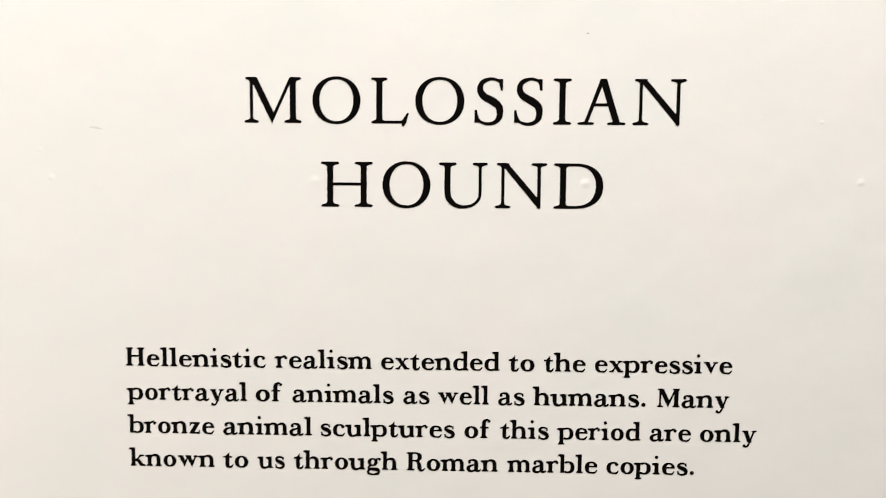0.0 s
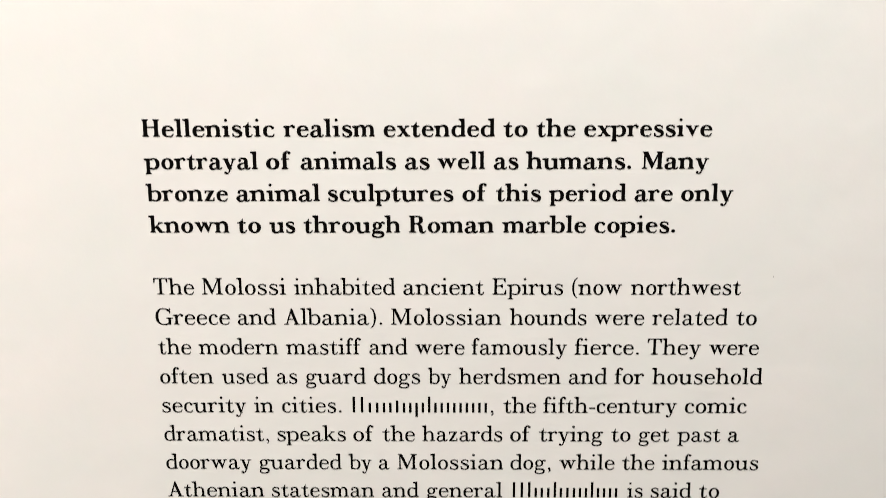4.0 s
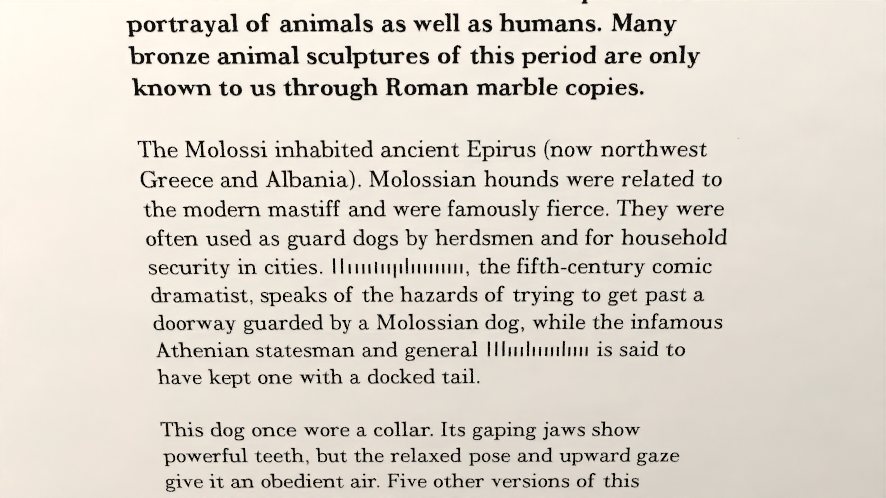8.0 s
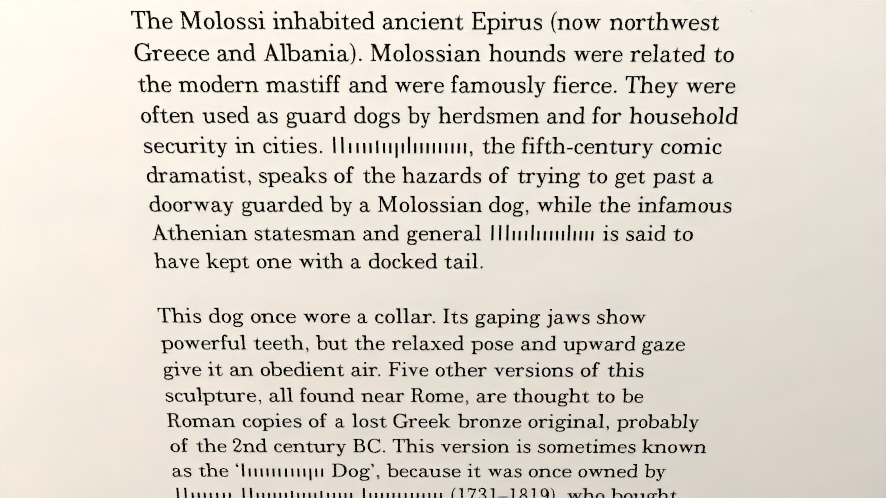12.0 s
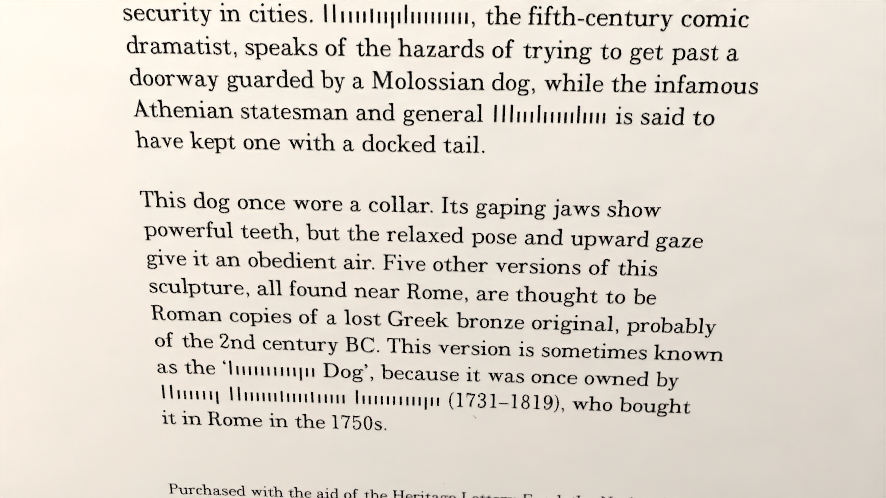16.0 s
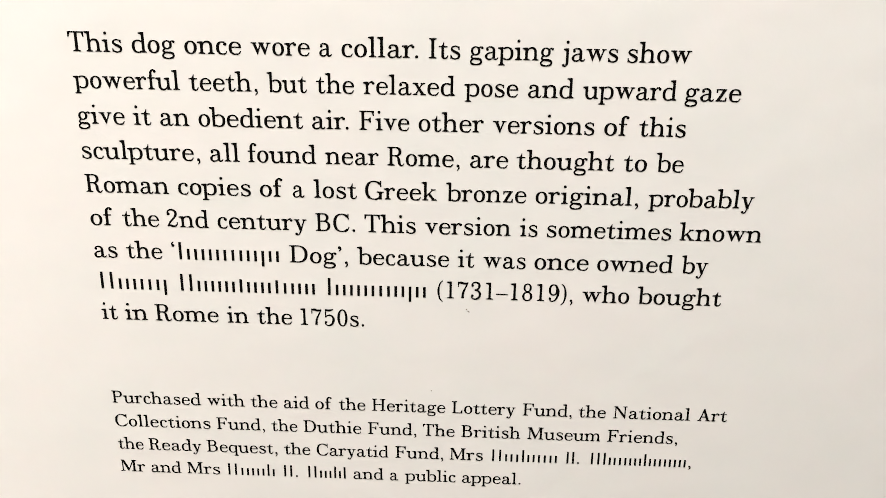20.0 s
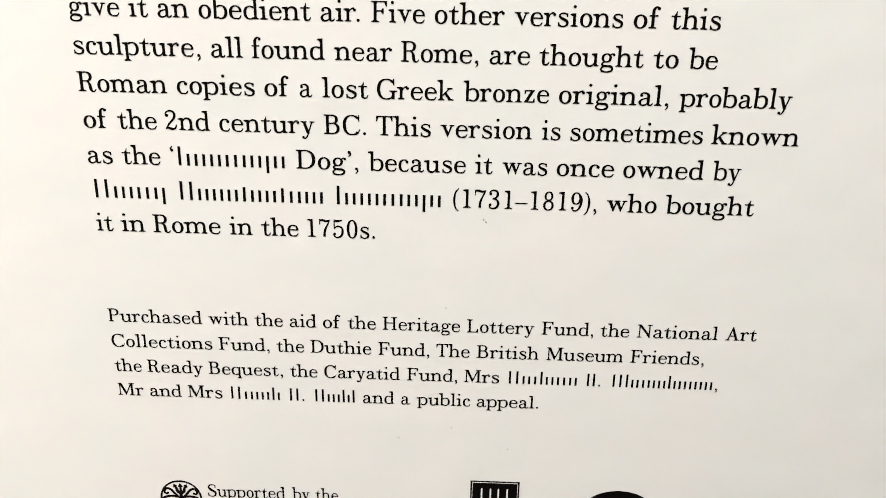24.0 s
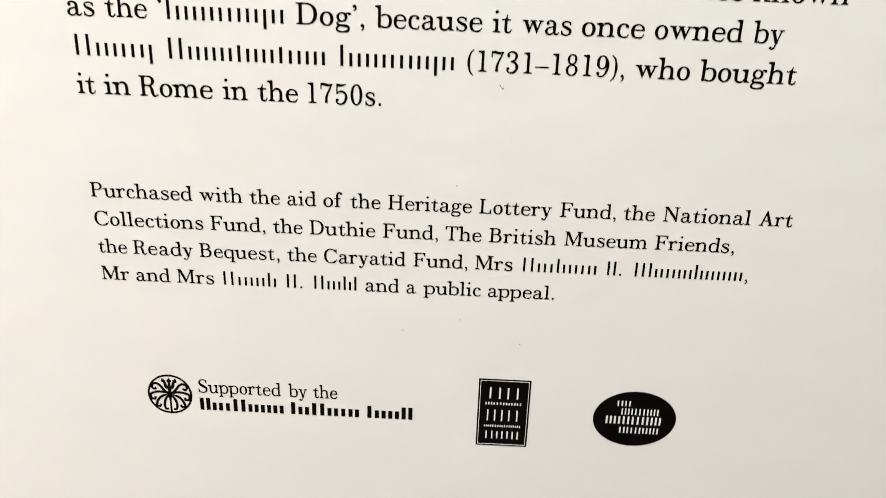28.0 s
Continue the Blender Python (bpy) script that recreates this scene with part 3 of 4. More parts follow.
def figure(p, ch):
    S, T = p.S, p.T
    if ch == "1":
        p.stem(0.29, 0, CAP - 0.01), p.foot(0.29, 0, 0.31), p.flag(0.29, CAP, 0.12)
    elif ch == "0":
        p.ring(0.278, 0.353, 0.222, 0.3765, S * 1.08, T)
    elif ch == "2":
        p.ball(0.135, 0.535, 0.06)
        p.path([(0.085, 0.56), (0.14, 0.668), (0.265, 0.71), (0.39, 0.66), (0.43, 0.54), (0.36, 0.39), (0.21, 0.23), (0.09, 0.05)], [T, T * 1.1, T * 1.3, S * 0.8, S, S * 0.75, T * 1.4, T])
        p.path([(0.075, 0.045), (0.16, 0.075), (0.27, 0.045), (0.37, 0.038), (0.45, 0.10), (0.478, 0.20)], [S * 0.55, S * 0.8, S * 0.95, S * 0.8, T * 1.1, T * 0.8])
    elif ch == "3":
        p.ball(0.115, 0.575, 0.055), p.ball(0.11, 0.145, 0.055)
        p.path([(0.075, 0.60), (0.14, 0.685), (0.255, 0.712), (0.375, 0.66), (0.40, 0.555), (0.34, 0.43), (0.20, 0.385)], [T, T, T * 1.3, S * 0.85, S, S * 0.7, T])
        p.path([(0.20, 0.385), (0.36, 0.345), (0.435, 0.21), (0.375, 0.06), (0.245, 0.002), (0.12, 0.03), (0.065, 0.12)], [T, S * 0.7, S * 1.05, S * 0.85, T * 1.3, T, T])
    elif ch == "5":
        p.path([(0.11, CAP), (0.10, 0.35)], [T, T]), p.path([(0.10, CAP - 0.045), (0.27, CAP - 0.06), (0.44, CAP - 0.015)], [S * 0.8, S * 0.9, T * 0.8])
        p.path([(0.10, 0.36), (0.175, 0.43), (0.29, 0.452), (0.415, 0.38), (0.445, 0.23), (0.38, 0.07), (0.25, 0.002), (0.13, 0.03), (0.07, 0.12)], [T, T, T * 1.3, S * 0.8, S * 1.05, S * 0.85, T * 1.3, T, T])
        p.ball(0.115, 0.145, 0.055)
    elif ch == "7":
        p.path([(0.075, CAP - 0.045), (0.19, CAP - 0.04), (0.33, CAP - 0.075), (0.475, CAP - 0.04)], [S * 0.7, S * 0.95, S * 0.85, T])
        p.path([(0.068, CAP), (0.062, 0.50)], [T, T * 0.8])
        p.path([(0.475, CAP - 0.02), (0.36, 0.46), (0.27, 0.25), (0.25, 0.02)], [T, T * 1.3, S * 0.9, S * 1.1])
    elif ch == "8":
        p.ring(0.278, 0.545, 0.175, 0.183, S * 0.85, T), p.ring(0.278, 0.18, 0.215, 0.2, S * 0.95, T)
    elif ch == "9":
        p.arc(0.265, 0.485, 0.20, 0.24, 0, 360, S, T, T * 1.8)
        p.path([(0.43, 0.60), (0.475, 0.42), (0.44, 0.20), (0.34, 0.045), (0.22, 0.0), (0.12, 0.04)], [S * 0.6, S, S * 0.9, S * 0.6, T * 1.1, T])
        p.ball(0.13, 0.11, 0.055)


def mark(p, ch):
    S, T = p.S, p.T
    r = 0.056 + 0.45 * (S - 0.103)
    if ch == ".":
        p.ball(0.139, r - 0.006, r)
    elif ch == ",":
        p.ball(0.139, 0.048, r), p.path([(0.139 + r * 0.75, 0.045), (0.175, -0.05), (0.11, -0.135)], [r * 0.6, T * 1.1, T * 0.6])
    elif ch == "-":
        p.slab(0.035, 0.18, 0.298, 0.25)
    elif ch == "\u2013":
        p.slab(0.0, 0.21, 0.5, 0.255)
    elif ch in "()":
        m = (lambda a: a) if ch == "(" else (lambda a: 0.333 - a)
        p.path([(m(0.285), 0.745), (m(0.16), 0.60), (m(0.105), 0.30), (m(0.16), 0.0), (m(0.285), -0.145)], [T * 0.7, S * 0.6, S * 0.95, S * 0.6, T * 0.7])
    elif ch == "\u2019":
        p.ball(0.10, 0.668, 0.058), p.path([(0.142, 0.668), (0.142, 0.59), (0.075, 0.515)], [0.04, T * 1.2, T * 0.7])
    elif ch == "\u2018":
        p.ball(0.105, 0.575, 0.058), p.path([(0.063, 0.578), (0.063, 0.655), (0.13, 0.73)], [0.04, T * 1.2, T * 0.7])


FILM = 0.00012  # thickness of the cut vinyl


def film_mesh(name, strips, mat, unit=1.0):
    """One thin film from strips that overlap: they are cut and welded into one sheet, with its edges turned back to the wall."""
    pts, faces = [], []
    for a, b in strips:
        n, m = len(pts), len(a)
        pts += [Vector((x, z)) for x, z in a] + [Vector((x, z)) for x, z in b]
        for j in range(m - 1):
            for tri in ((n + j, n + j + 1, n + m + j), (n + j + 1, n + m + j + 1, n + m + j)):
                (ax, ay), (bx, by), (cx, cy) = [pts[i] for i in tri]
                turn = (bx - ax) * (cy - ay) - (by - ay) * (cx - ax)
                if abs(turn) > 1e-9 * unit * unit:
                    faces.append(tri if turn > 0 else tri[::-1])
    sheet, _, tris, _, _, _ = geometry.delaunay_2d_cdt(pts, [], faces, 0, 1e-6 * unit)
    flat_pts, flat_new = np.array([tuple(v) for v in pts]), np.array([tuple(v) for v in sheet])
    fa, fb, fc = (flat_pts[[f[i] for f in faces]] for i in range(3))
    keep = []
    for t in tris:  # only what lies inside a strip stays
        mid = flat_new[list(t)].mean(0)
        side = [(q[:, 0] - o[:, 0]) * (mid[1] - o[:, 1]) - (q[:, 1] - o[:, 1]) * (mid[0] - o[:, 0]) for o, q in ((fa, fb), (fb, fc), (fc, fa))]
        if (np.min(side, axis=0) >= -1e-12).any():
            keep.append(t)
    tris = keep
    n = len(sheet)
    count = {}
    for t in tris:
        for e in zip(t, (*t[1:], t[0])):
            count[e] = 1
    rim = [(a, b) for a, b in count if (b, a) not in count]
    vs = [(v.x, -FILM, v.y) for v in sheet] + [(v.x, -0.00002, v.y) for v in sheet]
    me = bpy.data.meshes.new(name)
    me.from_pydata(vs, [], [tuple(t) for t in tris] + [(b, a, n + a, n + b) for a, b in rim])
    me.materials.append(mat)
    return me


SHAPES = {}


def letter(ch, stem, hair, stretch=1.0, serif=1.0, cap_stem=1.08):
    """The mesh of one letter, one em high, and its left and right edge. Drawn once for each weight, and shared."""
    key = (ch, stem, hair, stretch, serif, cap_stem)
    if key not in SHAPES:
        p = Pen(stem, hair, stretch, serif, cap_stem)
        (small_letter if ch.islower() else capital if ch.isupper() else figure if ch.isdigit() else mark)(p, ch)
        every = np.vstack([e for s in p.strips for e in s])
        SHAPES[key] = (film_mesh("letter", p.strips, INK), every[:, 0].min(), every[:, 0].max())
    return SHAPES[key]

# ---- the text on the wall ----
ADVANCE = "a556 b556 c444 d574 e500 f333 g537 h611 i315 j296 k593 l315 m889 n611 o500 p574 q556 r444 s463 t389 u611 v537 w778 x537 y537 z481 A722 B722 C722 D778 E722 F667 G778 H833 I407 L667 M944 N815 O778 P667 R722 S630 T667 U815 0556 1556 2556 3556 5556 7556 8556 9556 .278 ,278 -333 (333 )333 \u2018204 \u2019204 \u2013500"
ADVANCE = {e[0]: int(e[1:]) / 1000 for e in ADVANCE.split()}
ADVANCE_BOLD = "a611 b648 c556 d667 e574 f389 g611 h685 i370 k667 l352 m963 n685 o611 p667 r519 s500 t426 u685 v611 w889 x611 y611 z537 H833 M981 R815 .287 ,287"
ADVANCE_BOLD = {e[0]: int(e[1:]) / 1000 for e in ADVANCE_BOLD.split()}


KERN = {"Mo": 0.035, "mo": 0.02, "r.": -0.09, "r,": -0.09, "y,": -0.06, "w,": -0.06}


def set_word(word, size, bold, width, parent, at, narrowest=0.9):
    """One word, set to a width; every letter is a piece of its own. Between two | stand the heights of the plain bars that some words are shown as."""
    table = ADVANCE_BOLD if bold else ADVANCE
    stem, hair = (0.156, 0.065) if bold else (0.100, 0.050)
    holder = part("word", None, parent, at, "word shown as plain black bars" if "|" in word else "")
    holder.empty_display_size = 0.005

    def put(name, me, x, k=1.0):
        ob = part(name, me, holder, (x, 0, 0))
        ob.scale = (size * k, 1, size * (1.03 if bold else 1.0))

    if "|" in word:
        before, pattern, after = word.split("|")
        lead, end = sum(table[c] for c in before) * size, width - sum(table[c] for c in after) * size
        bars, run = [], 0.0
        for group in pattern.split("_"):
            cell = {1: 0.33, 2: 0.56, 3: 0.86}[len(group)] * (1.3 if group[0] == "T" and len(group) == 2 and group[1] == "T" else 1.0)
            bars += [(run + cell * (i + 0.5) / len(group), kind) for i, kind in enumerate(group)]
            run += cell
        tall = {"T": (0, CAP), "h": (0, ASC), "t": (0, 0.56), "x": (0, XH), "g": (DESC, XH)}
        for x, kind in bars:
            put("bar", bar_mesh(stem * 1.05, *tall[kind]), lead + (end - lead) * x / run)
        for c, x in [(c, 0.0) for c in before] + [(c, end) for c in after]:
            put("letter", letter(c, stem, hair)[0], x)
        return
    shapes, x = [], 0.0
    for ch in word:
        me, lo, hi = letter(ch, stem, hair, table[ch] / ADVANCE[ch])
        if shapes and before + ch in KERN:
            x += KERN[before + ch]
        shapes.append((me, x, x + lo, x + hi))
        before = ch
        x += table[ch]
    lo, hi = min(s[2] for s in shapes), max(s[3] for s in shapes)
    k = min(1.08, max(narrowest, width / (hi - lo) / size))
    shift = (width - k * (hi - lo) * size) / 2
    for me, x, _, _ in shapes:
        put("letter", me, (x - lo) * size * k + shift, k)


@functools.cache
def bar_mesh(width, foot, top):
    return film_mesh("bar", [(np.array([(-width / 2, foot), (-width / 2, top)]), np.array([(width / 2, foot), (width / 2, top)]))], INK)


def paragraph(lines, left, top, leading, size, bold, label, tilt=0.0):
    """One block of flush-left lines, hung a hair out of level. Each word, with its start and end in millimetres from the left margin, is a part."""
    block_ob = thing("text_paragraph", (left, 0, top), label, "wall text", "paragraphs of the wall text")
    block_ob.rotation_euler.y = tilt
    for row, text in enumerate(lines):
        for entry in text.split("; "):
            word, start, end = entry.split(" ")
            start, end = float(start) / 1000, float(end) / 1000
            set_word(word, size, bold, end - start, block_ob, (start, 0, -row * leading))
    return block_ob


LEADING = 0.0216
paragraph([
    "Hellenistic -0.9 87.8; realism 93.4 154.5; extended 160.4 234.5; to 240.0 256.1; the 261.9 287.9; expressive 293.6 378.4",
    "portrayal -0.9 75.7; of 81.2 97.9; animals 104.3 168.4; as 174.3 190.9; well 196.0 228.0; as 233.7 250.4; humans. 255.2 325.6; Many 332.6 377.4",
    "bronze -0.9 54.6; animal 60.1 116.7; sculptures 122.2 206.9; of 212.9 229.2; this 235.4 265.9; period 271.0 323.0; are 328.7 354.4; only 360.0 395.0",
    "known -0.4 54.4; to 59.9 76.0; us 81.7 99.3; through 105.0 170.8; Roman 176.6 234.2; marble 239.9 296.7; copies. 302.4 357.0",
], -0.2, 1.3281, LEADING, 0.01578, True, "bold black serif vinyl lettering, four lines on the white wall")

paragraph([
    "The 0.0 28.0; Molossi 33.2 91.5; inhabited 96.9 166.9; ancient 172.3 228.1; Epirus 233.6 282.3; (now 288.4 322.7; northwest 328.6 404.5",
    "Greece 0.0 51.7; and 57.1 83.8; Albania). 89.2 157.4; Molossian 163.5 240.1; hounds 245.7 299.1; were 304.7 338.9; related 344.2 396.7; to 402.3 416.5",
    "the 0.4 23.6; modern 28.7 84.5; mastiff 89.8 142.4; and 148.2 175.0; were 180.2 214.7; famously 219.6 286.1; fierce. 291.4 336.1; They 342.0 379.3; were 384.7 419.5",
    "often 0.4 38.0; used 43.9 76.9; as 82.5 97.1; guard 103.2 145.5; dogs 151.1 183.6; by 189.1 205.2; herdsmen 210.6 282.3; and 287.8 314.8; for 319.9 340.5; household 346.0 423.5",
    "security 0.4 60.4; in 65.7 79.5; cities. 85.6 127.7; |TT_x_x_xx_t_xx_gx_hx_xx_xx_xx_xx|, 133.6 236.5; the 242.3 265.5; fifth-century 270.4 364.7; comic 370.3 413.8",
    "dramatist, 0.7 75.4; speaks 81.4 130.3; of 135.5 150.3; the 156.4 179.6; hazards 184.5 241.8; of 247.2 261.9; trying 267.9 313.2; to 318.8 332.8; get 338.7 360.4; past 366.0 396.7; a 401.9 409.9",
    "doorway 0.7 62.1; guarded 67.7 127.0; by 132.0 148.2; a 153.4 161.2; Molossian 166.7 242.8; dog, 247.8 276.6; while 282.7 322.3; the 327.6 350.8; infamous 356.2 424.8",
    "Athenian 0.6 70.4; statesman 75.8 149.8; and 155.5 182.1; general 187.8 242.3; |TT_h_xx_x_hx_x_xx_xh_xx_xx| 247.8 326.3; is 332.0 343.3; said 349.0 378.3; to 383.5 398.3",
    "have 0.6 33.7; kept 39.0 70.8; one 76.3 102.0; with 107.6 140.3; a 145.8 153.6; docked 159.3 210.2; tail. 215.4 243.8",
], -0.2, 1.3280 - 5 * LEADING, 0.02147, 0.01617, False, "black serif vinyl lettering, nine lines on the white wall")

paragraph([
    "This -0.3 32.0; dog 37.9 63.9; once 69.5 103.5; wore 109.1 144.3; a 149.8 157.4; collar. 163.1 208.4; Its 214.6 233.2; gaping 238.9 287.8; jaws 292.9 325.4; show 330.8 367.8",
    "powerful 0.0 64.8; teeth, 70.5 112.0; but 117.9 141.8; the 147.3 170.2; relaxed 175.5 230.5; pose 236.0 268.1; and 273.9 301.0; upward 306.2 361.5; gaze 366.5 399.2",
    "give 0.0 29.1; it 34.3 45.5; an 50.9 68.8; obedient 74.6 138.8; air. 144.1 166.4; Five 172.9 203.4; other 208.9 248.2; versions 253.7 314.7; of 320.3 335.2; this 341.2 369.1",
    "sculpture, -0.2 73.8; all 80.0 98.5; found 103.7 146.0; near 151.4 184.6; Rome, 189.8 234.3; are 240.6 263.8; thought 268.9 328.4; to 333.8 348.0; be 353.4 370.1",
    "Roman -0.5 52.4; copies 58.3 104.2; of 109.8 124.5; a 130.5 137.9; lost 143.7 170.9; Greek 175.9 220.7; bronze 226.2 276.0; original, 281.6 344.9; probably 350.8 415.3",
    "of -0.4 15.2; the 20.8 44.3; 2nd 49.4 76.1; century 81.8 138.7; BC. 144.1 169.2; This 175.2 207.6; version 213.2 267.2; is 272.9 284.0; sometimes 289.8 367.1; known 371.8 422.9",
    "as -0.2 15.1; the 21.0 44.4; \u2018|T_xx_xx_xx_x_xx_xg_xx| 50.1 121.3; Dog\u2019, 126.7 164.3; because 170.2 229.0; it 234.4 245.1; was 250.6 277.6; once 283.1 317.3; owned 322.7 370.3; by 375.3 392.2",
    "|TT_xx_xx_x_xg| -0.3 46.7; |TT_xx_xx_xx_t_xx_xx_t_x_xx_xx| 52.5 143.7; |T_xx_xx_xx_x_xx_xg_xx| 149.0 215.7; (1731\u20131819), 221.7 308.7; who 314.6 344.7; bought 349.7 403.2",
    "it 0.0 10.6; in 15.5 30.6; Rome 35.7 77.9; in 83.5 97.8; the 103.5 126.6; 1750s. 132.2 174.0",
], -0.2, 1.32938 - 15 * LEADING, 0.02166, 0.01617, False, "black serif vinyl lettering, nine lines below a gap", 0.0018)

paragraph([
    "Purchased -0.6 60.8; with 65.1 90.9; the 95.2 113.5; aid 117.8 135.2; of 139.2 150.9; the 155.5 173.6; Heritage 178.0 227.9; Lottery 232.2 275.3; Fund, 280.1 313.1; the 317.5 335.9; National 340.7 392.1; Art 396.9 416.6",
    "Collections -0.3 66.1; Fund, 70.5 103.8; the 108.5 126.5; Duthie 130.7 170.5; Fund, 175.1 208.3; The 212.8 234.5; British 239.0 279.2; Museum 284.1 333.6; Friends, 338.2 385.5",
    "the -0.3 17.6; Ready 21.3 58.6; Bequest, 62.3 111.7; the 116.5 134.7; Caryatid 139.2 189.1; Fund, 193.8 226.9; Mrs 231.3 254.3; |TT_xx_x_hx_xx_x_xx| 259.0 306.2; |TT|. 310.5 321.5; |TT_h_xx_x_xx_xx_hx_xxx_xx_xx|, 326.9 397.4",
    "Mr -0.4 17.1; and 21.3 42.7; Mrs 46.9 70.2; |TT_x_xx_xx_hx| 74.5 110.0; |TT|. 114.2 126.3; |TT_xx_xh_xh| 131.2 159.9; and 164.4 185.4; a 189.9 195.8; public 200.3 235.9; appeal. 240.2 281.0",
], -0.2, 0.7698, 0.0181, 0.01268, False, "small black serif vinyl lettering, four lines of credits")


# ---- the title: large capitals, each letter cut on its own ----
title = thing("title_lettering", (0.01, 0, 1.4295), "large black serif capitals in two lines on the wall", "wall text")


def title_letter(ch, x0, x1, base):
    em, k = 0.0276 / CAP, 1.0
    for _ in range(4):
        me, lo, hi = letter(ch, 0.099, 0.045, round(k, 4), 0.92, 1.0)
        k *= (x1 - x0) / em / (hi - lo)
    ob = part("letter", me, title, (x0 - lo * em - 0.01, 0, base - 1.4295))
    ob.scale = (em, 1, em)


for ch, x0, x1 in (("M", -0.1237, -0.0885), ("O", -0.0819, -0.0525), ("L", -0.0460, -0.0229), ("O", -0.0191, 0.0108), ("S", 0.0169, 0.0344), ("S", 0.0409, 0.0583), ("I", 0.0646, 0.0757), ("A", 0.0795, 0.1084), ("N", 0.1125, 0.1447)):
    title_letter(ch, x0, x1, 1.4805)
for ch, x0, x1 in (("H", -0.0768, -0.0449), ("O", -0.0390, -0.0095), ("U", -0.0043, 0.0255), ("N", 0.0300, 0.0617), ("D", 0.0658, 0.0960)):
    title_letter(ch, x0, x1, 1.4295)


# ---- the sponsors' marks at the foot, as plain shapes ----
def flat(name, strips, mat, parent, at=(0, 0, 0), label="", lift=0.0):
    me = film_mesh(name, strips, mat, 0.01)
    return part(name, me, parent, (at[0], at[1] - lift, at[2]), label)


def bar(x0, z0, x1, z1):
    return np.array([(x0, z0), (x0, z1)]), np.array([(x1, z0), (x1, z1)])


def letter_bars(x0, x1, z0, z1, counts, fill=0.4, tall=""):
    """Upright bars in place of lettering: their number, character by character; at the characters in tall they reach higher."""
    cells = [{"1": 0.62, "2": 1.0, "3": 1.35}[c] for c in counts]
    unit, run, made = (x1 - x0) / sum(cells), x0, []
    for i, (c, cell) in enumerate(zip(counts, cells)):
        n = int(c)
        for j in range(n):
            mid, half = run + unit * cell * (j + 0.5) / n, unit * fill / 4
            made.append(bar(mid - half, z0, mid + half, z1 + (z1 - z0) * 0.55 if str(i) in tall.split() else z1))
        run += unit * cell
    return made


def disc(rx, rz, n=48):
    ys = [math.cos(math.pi * i / n) for i in range(n + 1)]
    return [(np.array([(-rx * math.sqrt(1 - y * y), rz * y) for y in ys]), np.array([(rx * math.sqrt(1 - y * y), rz * y) for y in ys]))]


emblem = thing("round_emblem_logo", (-0.1650, 0, 0.6341), "black round emblem beside small lettering and bold bars", "logo", "sponsor logos")
p = Pen(0.1, 0.05)
p.ring(0, 0, 0.0148, 0.0148, 0.0014, 0.0014, 2.0)
flat("ring", p.strips, INK, emblem)
p = Pen(0.1, 0.05)
p.path([(0, 0.0125), (0, 0.0098), (0, 0.0088)], [0.0003, 0.0034, 0.0012])
p.path([(0, 0.0095), (0, 0.006), (0, 0.0035), (0, 0)], [0.0016, 0.0018, 0.0022, 0.0026])
p.path([(0, 0.0), (0, -0.006), (0, -0.0138)], [0.0026, 0.0013, 0.0013])
for s in (-1, 1):
    p.path([(0, 0.0045), (s * 0.0021, 0.0056), (s * 0.0028, 0.0082), (s * 0.0036, 0.0097)], [0.0028, 0.0023, 0.0018, 0.0013])
    p.path([(s * 0.0046, 0.0119), (s * 0.0037, 0.0098), (s * 0.0033, 0.0091)], [0.0003, 0.0031, 0.001])
flat("trident", p.strips, INK, emblem)
for s in (-1, 1):
    for pts in ([(0, 0), (0.0038, 0.0032), (0.0068, 0.0070), (0.0098, 0.0079), (0.0117, 0.0057), (0.0104, 0.0035), (0.0086, 0.0045)],
                [(0, 0), (0.005, 0.0016), (0.0097, 0.0012), (0.0128, -0.0006), (0.0124, -0.0036), (0.0102, -0.0040), (0.0098, -0.0022)],
                [(0, 0), (0.0052, -0.0016), (0.0082, -0.0048), (0.0094, -0.0086), (0.0074, -0.0096), (0.0066, -0.0078)],
                [(0, 0), (0.0030, -0.0035), (0.0042, -0.0082), (0.0034, -0.0114), (0.0016, -0.0112)]):
        p = Pen(0.1, 0.05)
        n = len(pts)
        p.path([(s * x, z) for x, z in pts], [0.0006] + [0.0017] * (n - 3) + [0.0014, 0.0017])
        flat("scroll", p.strips, INK, emblem)
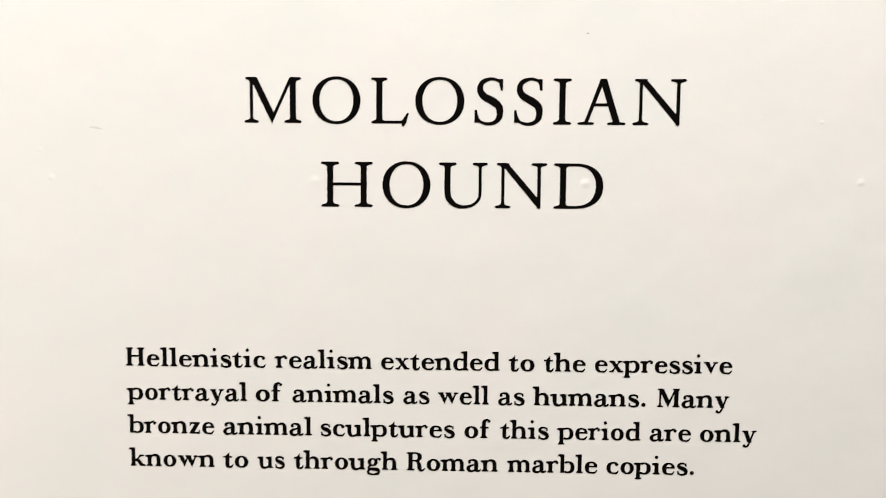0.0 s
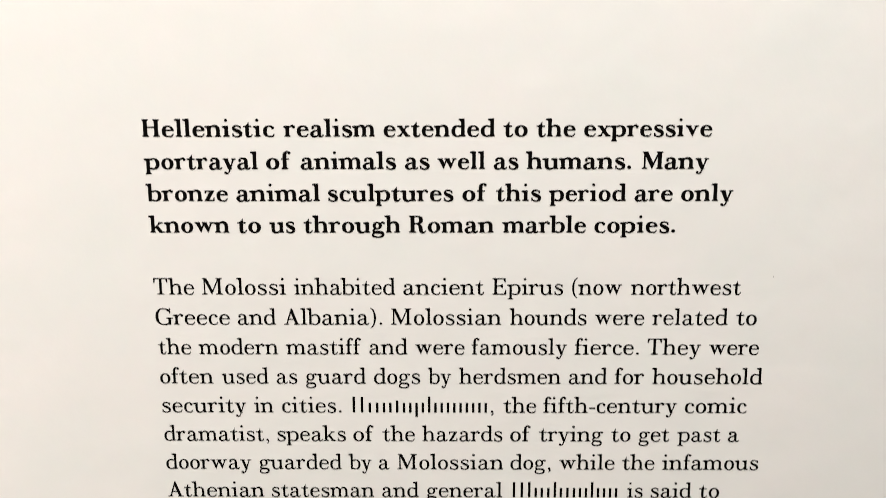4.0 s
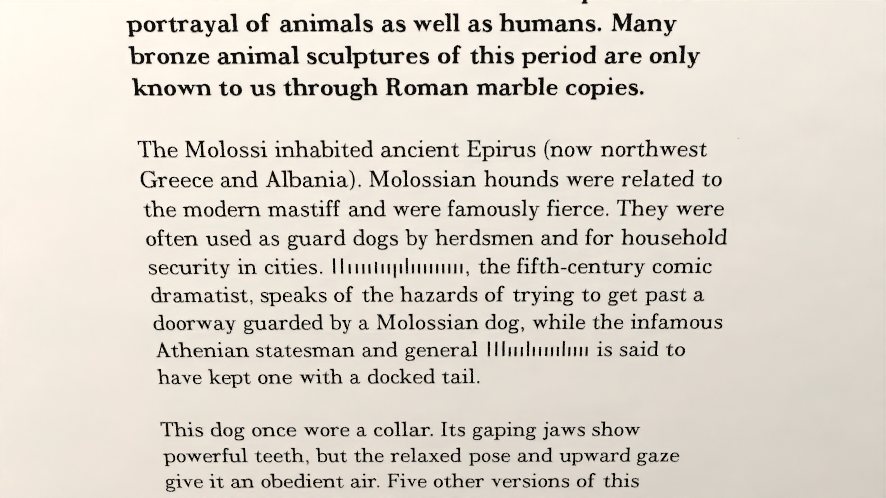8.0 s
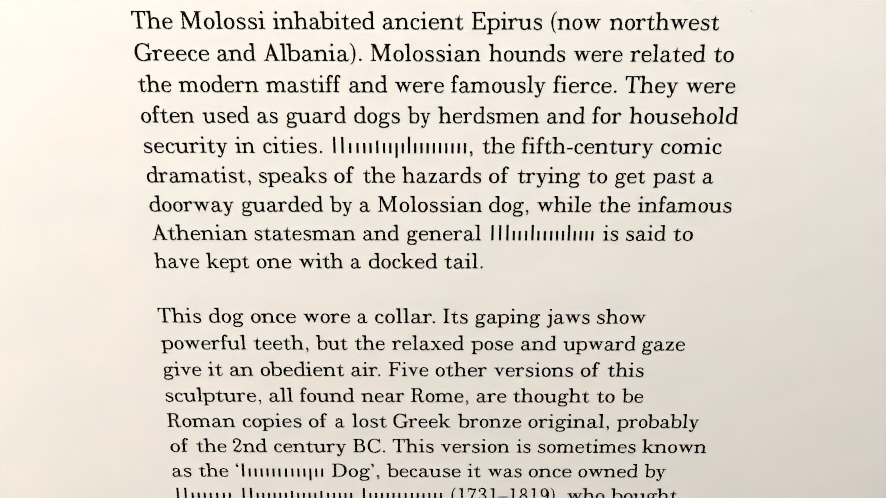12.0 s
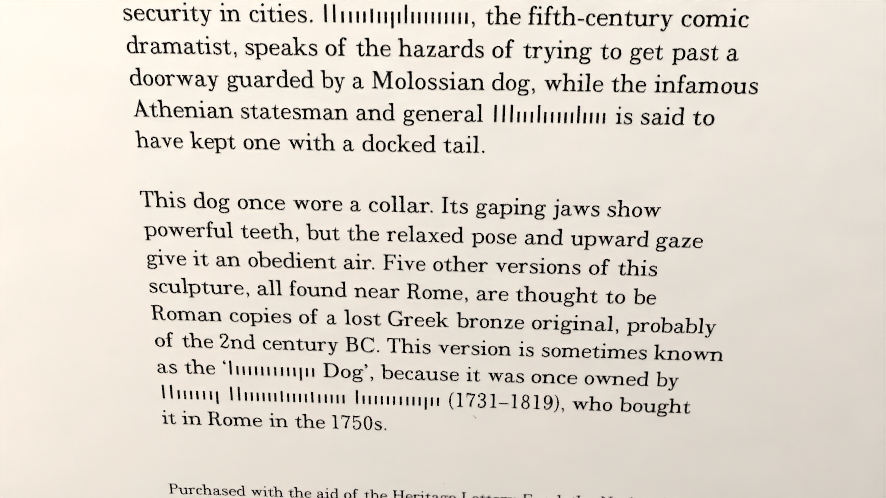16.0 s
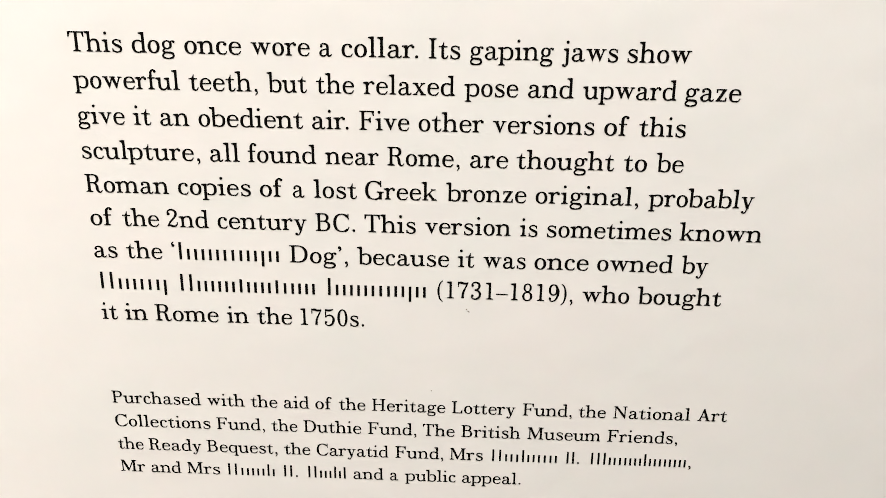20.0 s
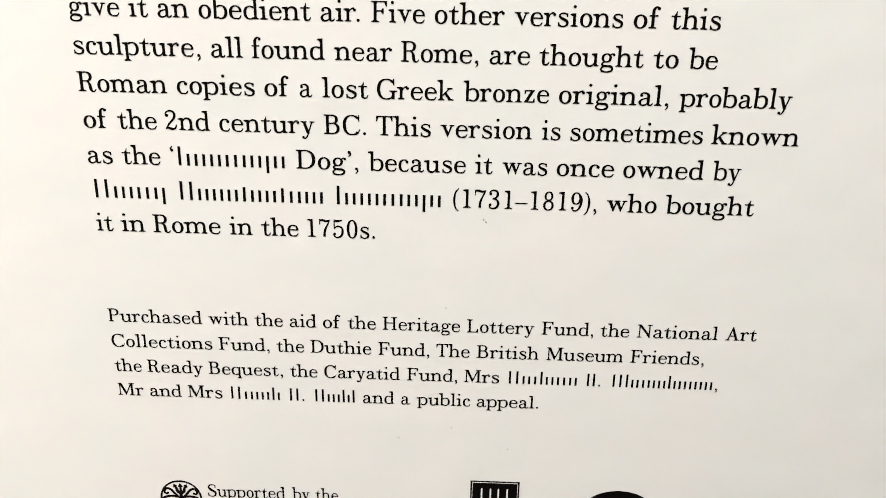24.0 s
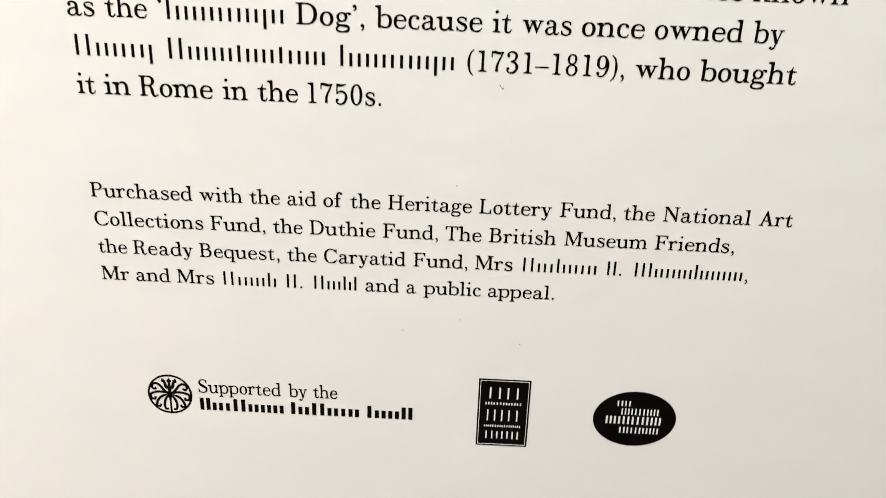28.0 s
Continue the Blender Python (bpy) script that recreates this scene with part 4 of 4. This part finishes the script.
for word, x0, x1 in (("Supported", -0.1449, -0.0904), ("by", -0.0856, -0.0732), ("the", -0.0692, -0.0533)):
    set_word(word, 0.0136, False, x1 - x0, emblem, (x0 + 0.1642, 0, 0.6362 - 0.6337), 0.7)
for x0, x1, counts, tall in ((-0.1454, -0.0884, "22111222", "0 3 4"), (-0.0854, -0.0383, "1211212", "0 2 3"), (-0.0350, -0.0030, "1222", "0 3")):
    flat("lettering_bar", letter_bars(x0 + 0.1642, x1 + 0.1642, -0.0107, -0.0048, counts, 0.62, tall), INK, emblem)

plate = thing("rectangular_logo", (0.0548, 0, 0.6322), "black upright rectangle with white border and white bars", "logo", "sponsor logos")
flat("plate", [bar(-0.0169, -0.0257, 0.0169, 0.0251)], INK, plate)
e, f, w = 0.0158, 0.0240, 0.00035
flat("border", [bar(-e, -f - 0.0006, -e + w, f), bar(e - w, -f - 0.0006, e, f), bar(-e, f - w, e, f), bar(-e, -f - 0.0006, e, -f - 0.0006 + w)], PAPER, plate, lift=0.00012)
for z0, z1, counts, fill in ((0.6424, 0.6508, "121", 0.2), (0.6378, 0.6396, "22112221", 0.5), (0.6256, 0.6340, "221", 0.2), (0.6208, 0.6224, "22111211222", 0.5), (0.6118, 0.6176, "1222", 0.26)):
    flat("lettering_bar", letter_bars(-0.0124, 0.0120, z0 - 0.6318, z1 - 0.6318, counts, fill), PAPER, plate, lift=0.00012)

oval = thing("oval_logo", (0.1404, 0, 0.6323), "black oval with four rows of white bars on the wall", "logo", "sponsor logos")
flat("plate", disc(0.0269, 0.0206), INK, oval)
for x0, x1, z0, z1, counts in ((0.1271, 0.1375, 0.6420, 0.6458, "121"), (0.1306, 0.1558, 0.6355, 0.6402, "2211122"), (0.1210, 0.1582, 0.6284, 0.6342, "322123"), (0.1303, 0.1572, 0.6215, 0.6260, "1211222")):
    flat("lettering_bar", letter_bars(x0 - 0.1402, x1 - 0.1402, z0 - 0.6324, z1 - 0.6324, counts, 0.42), PAPER, oval, lift=0.00012)
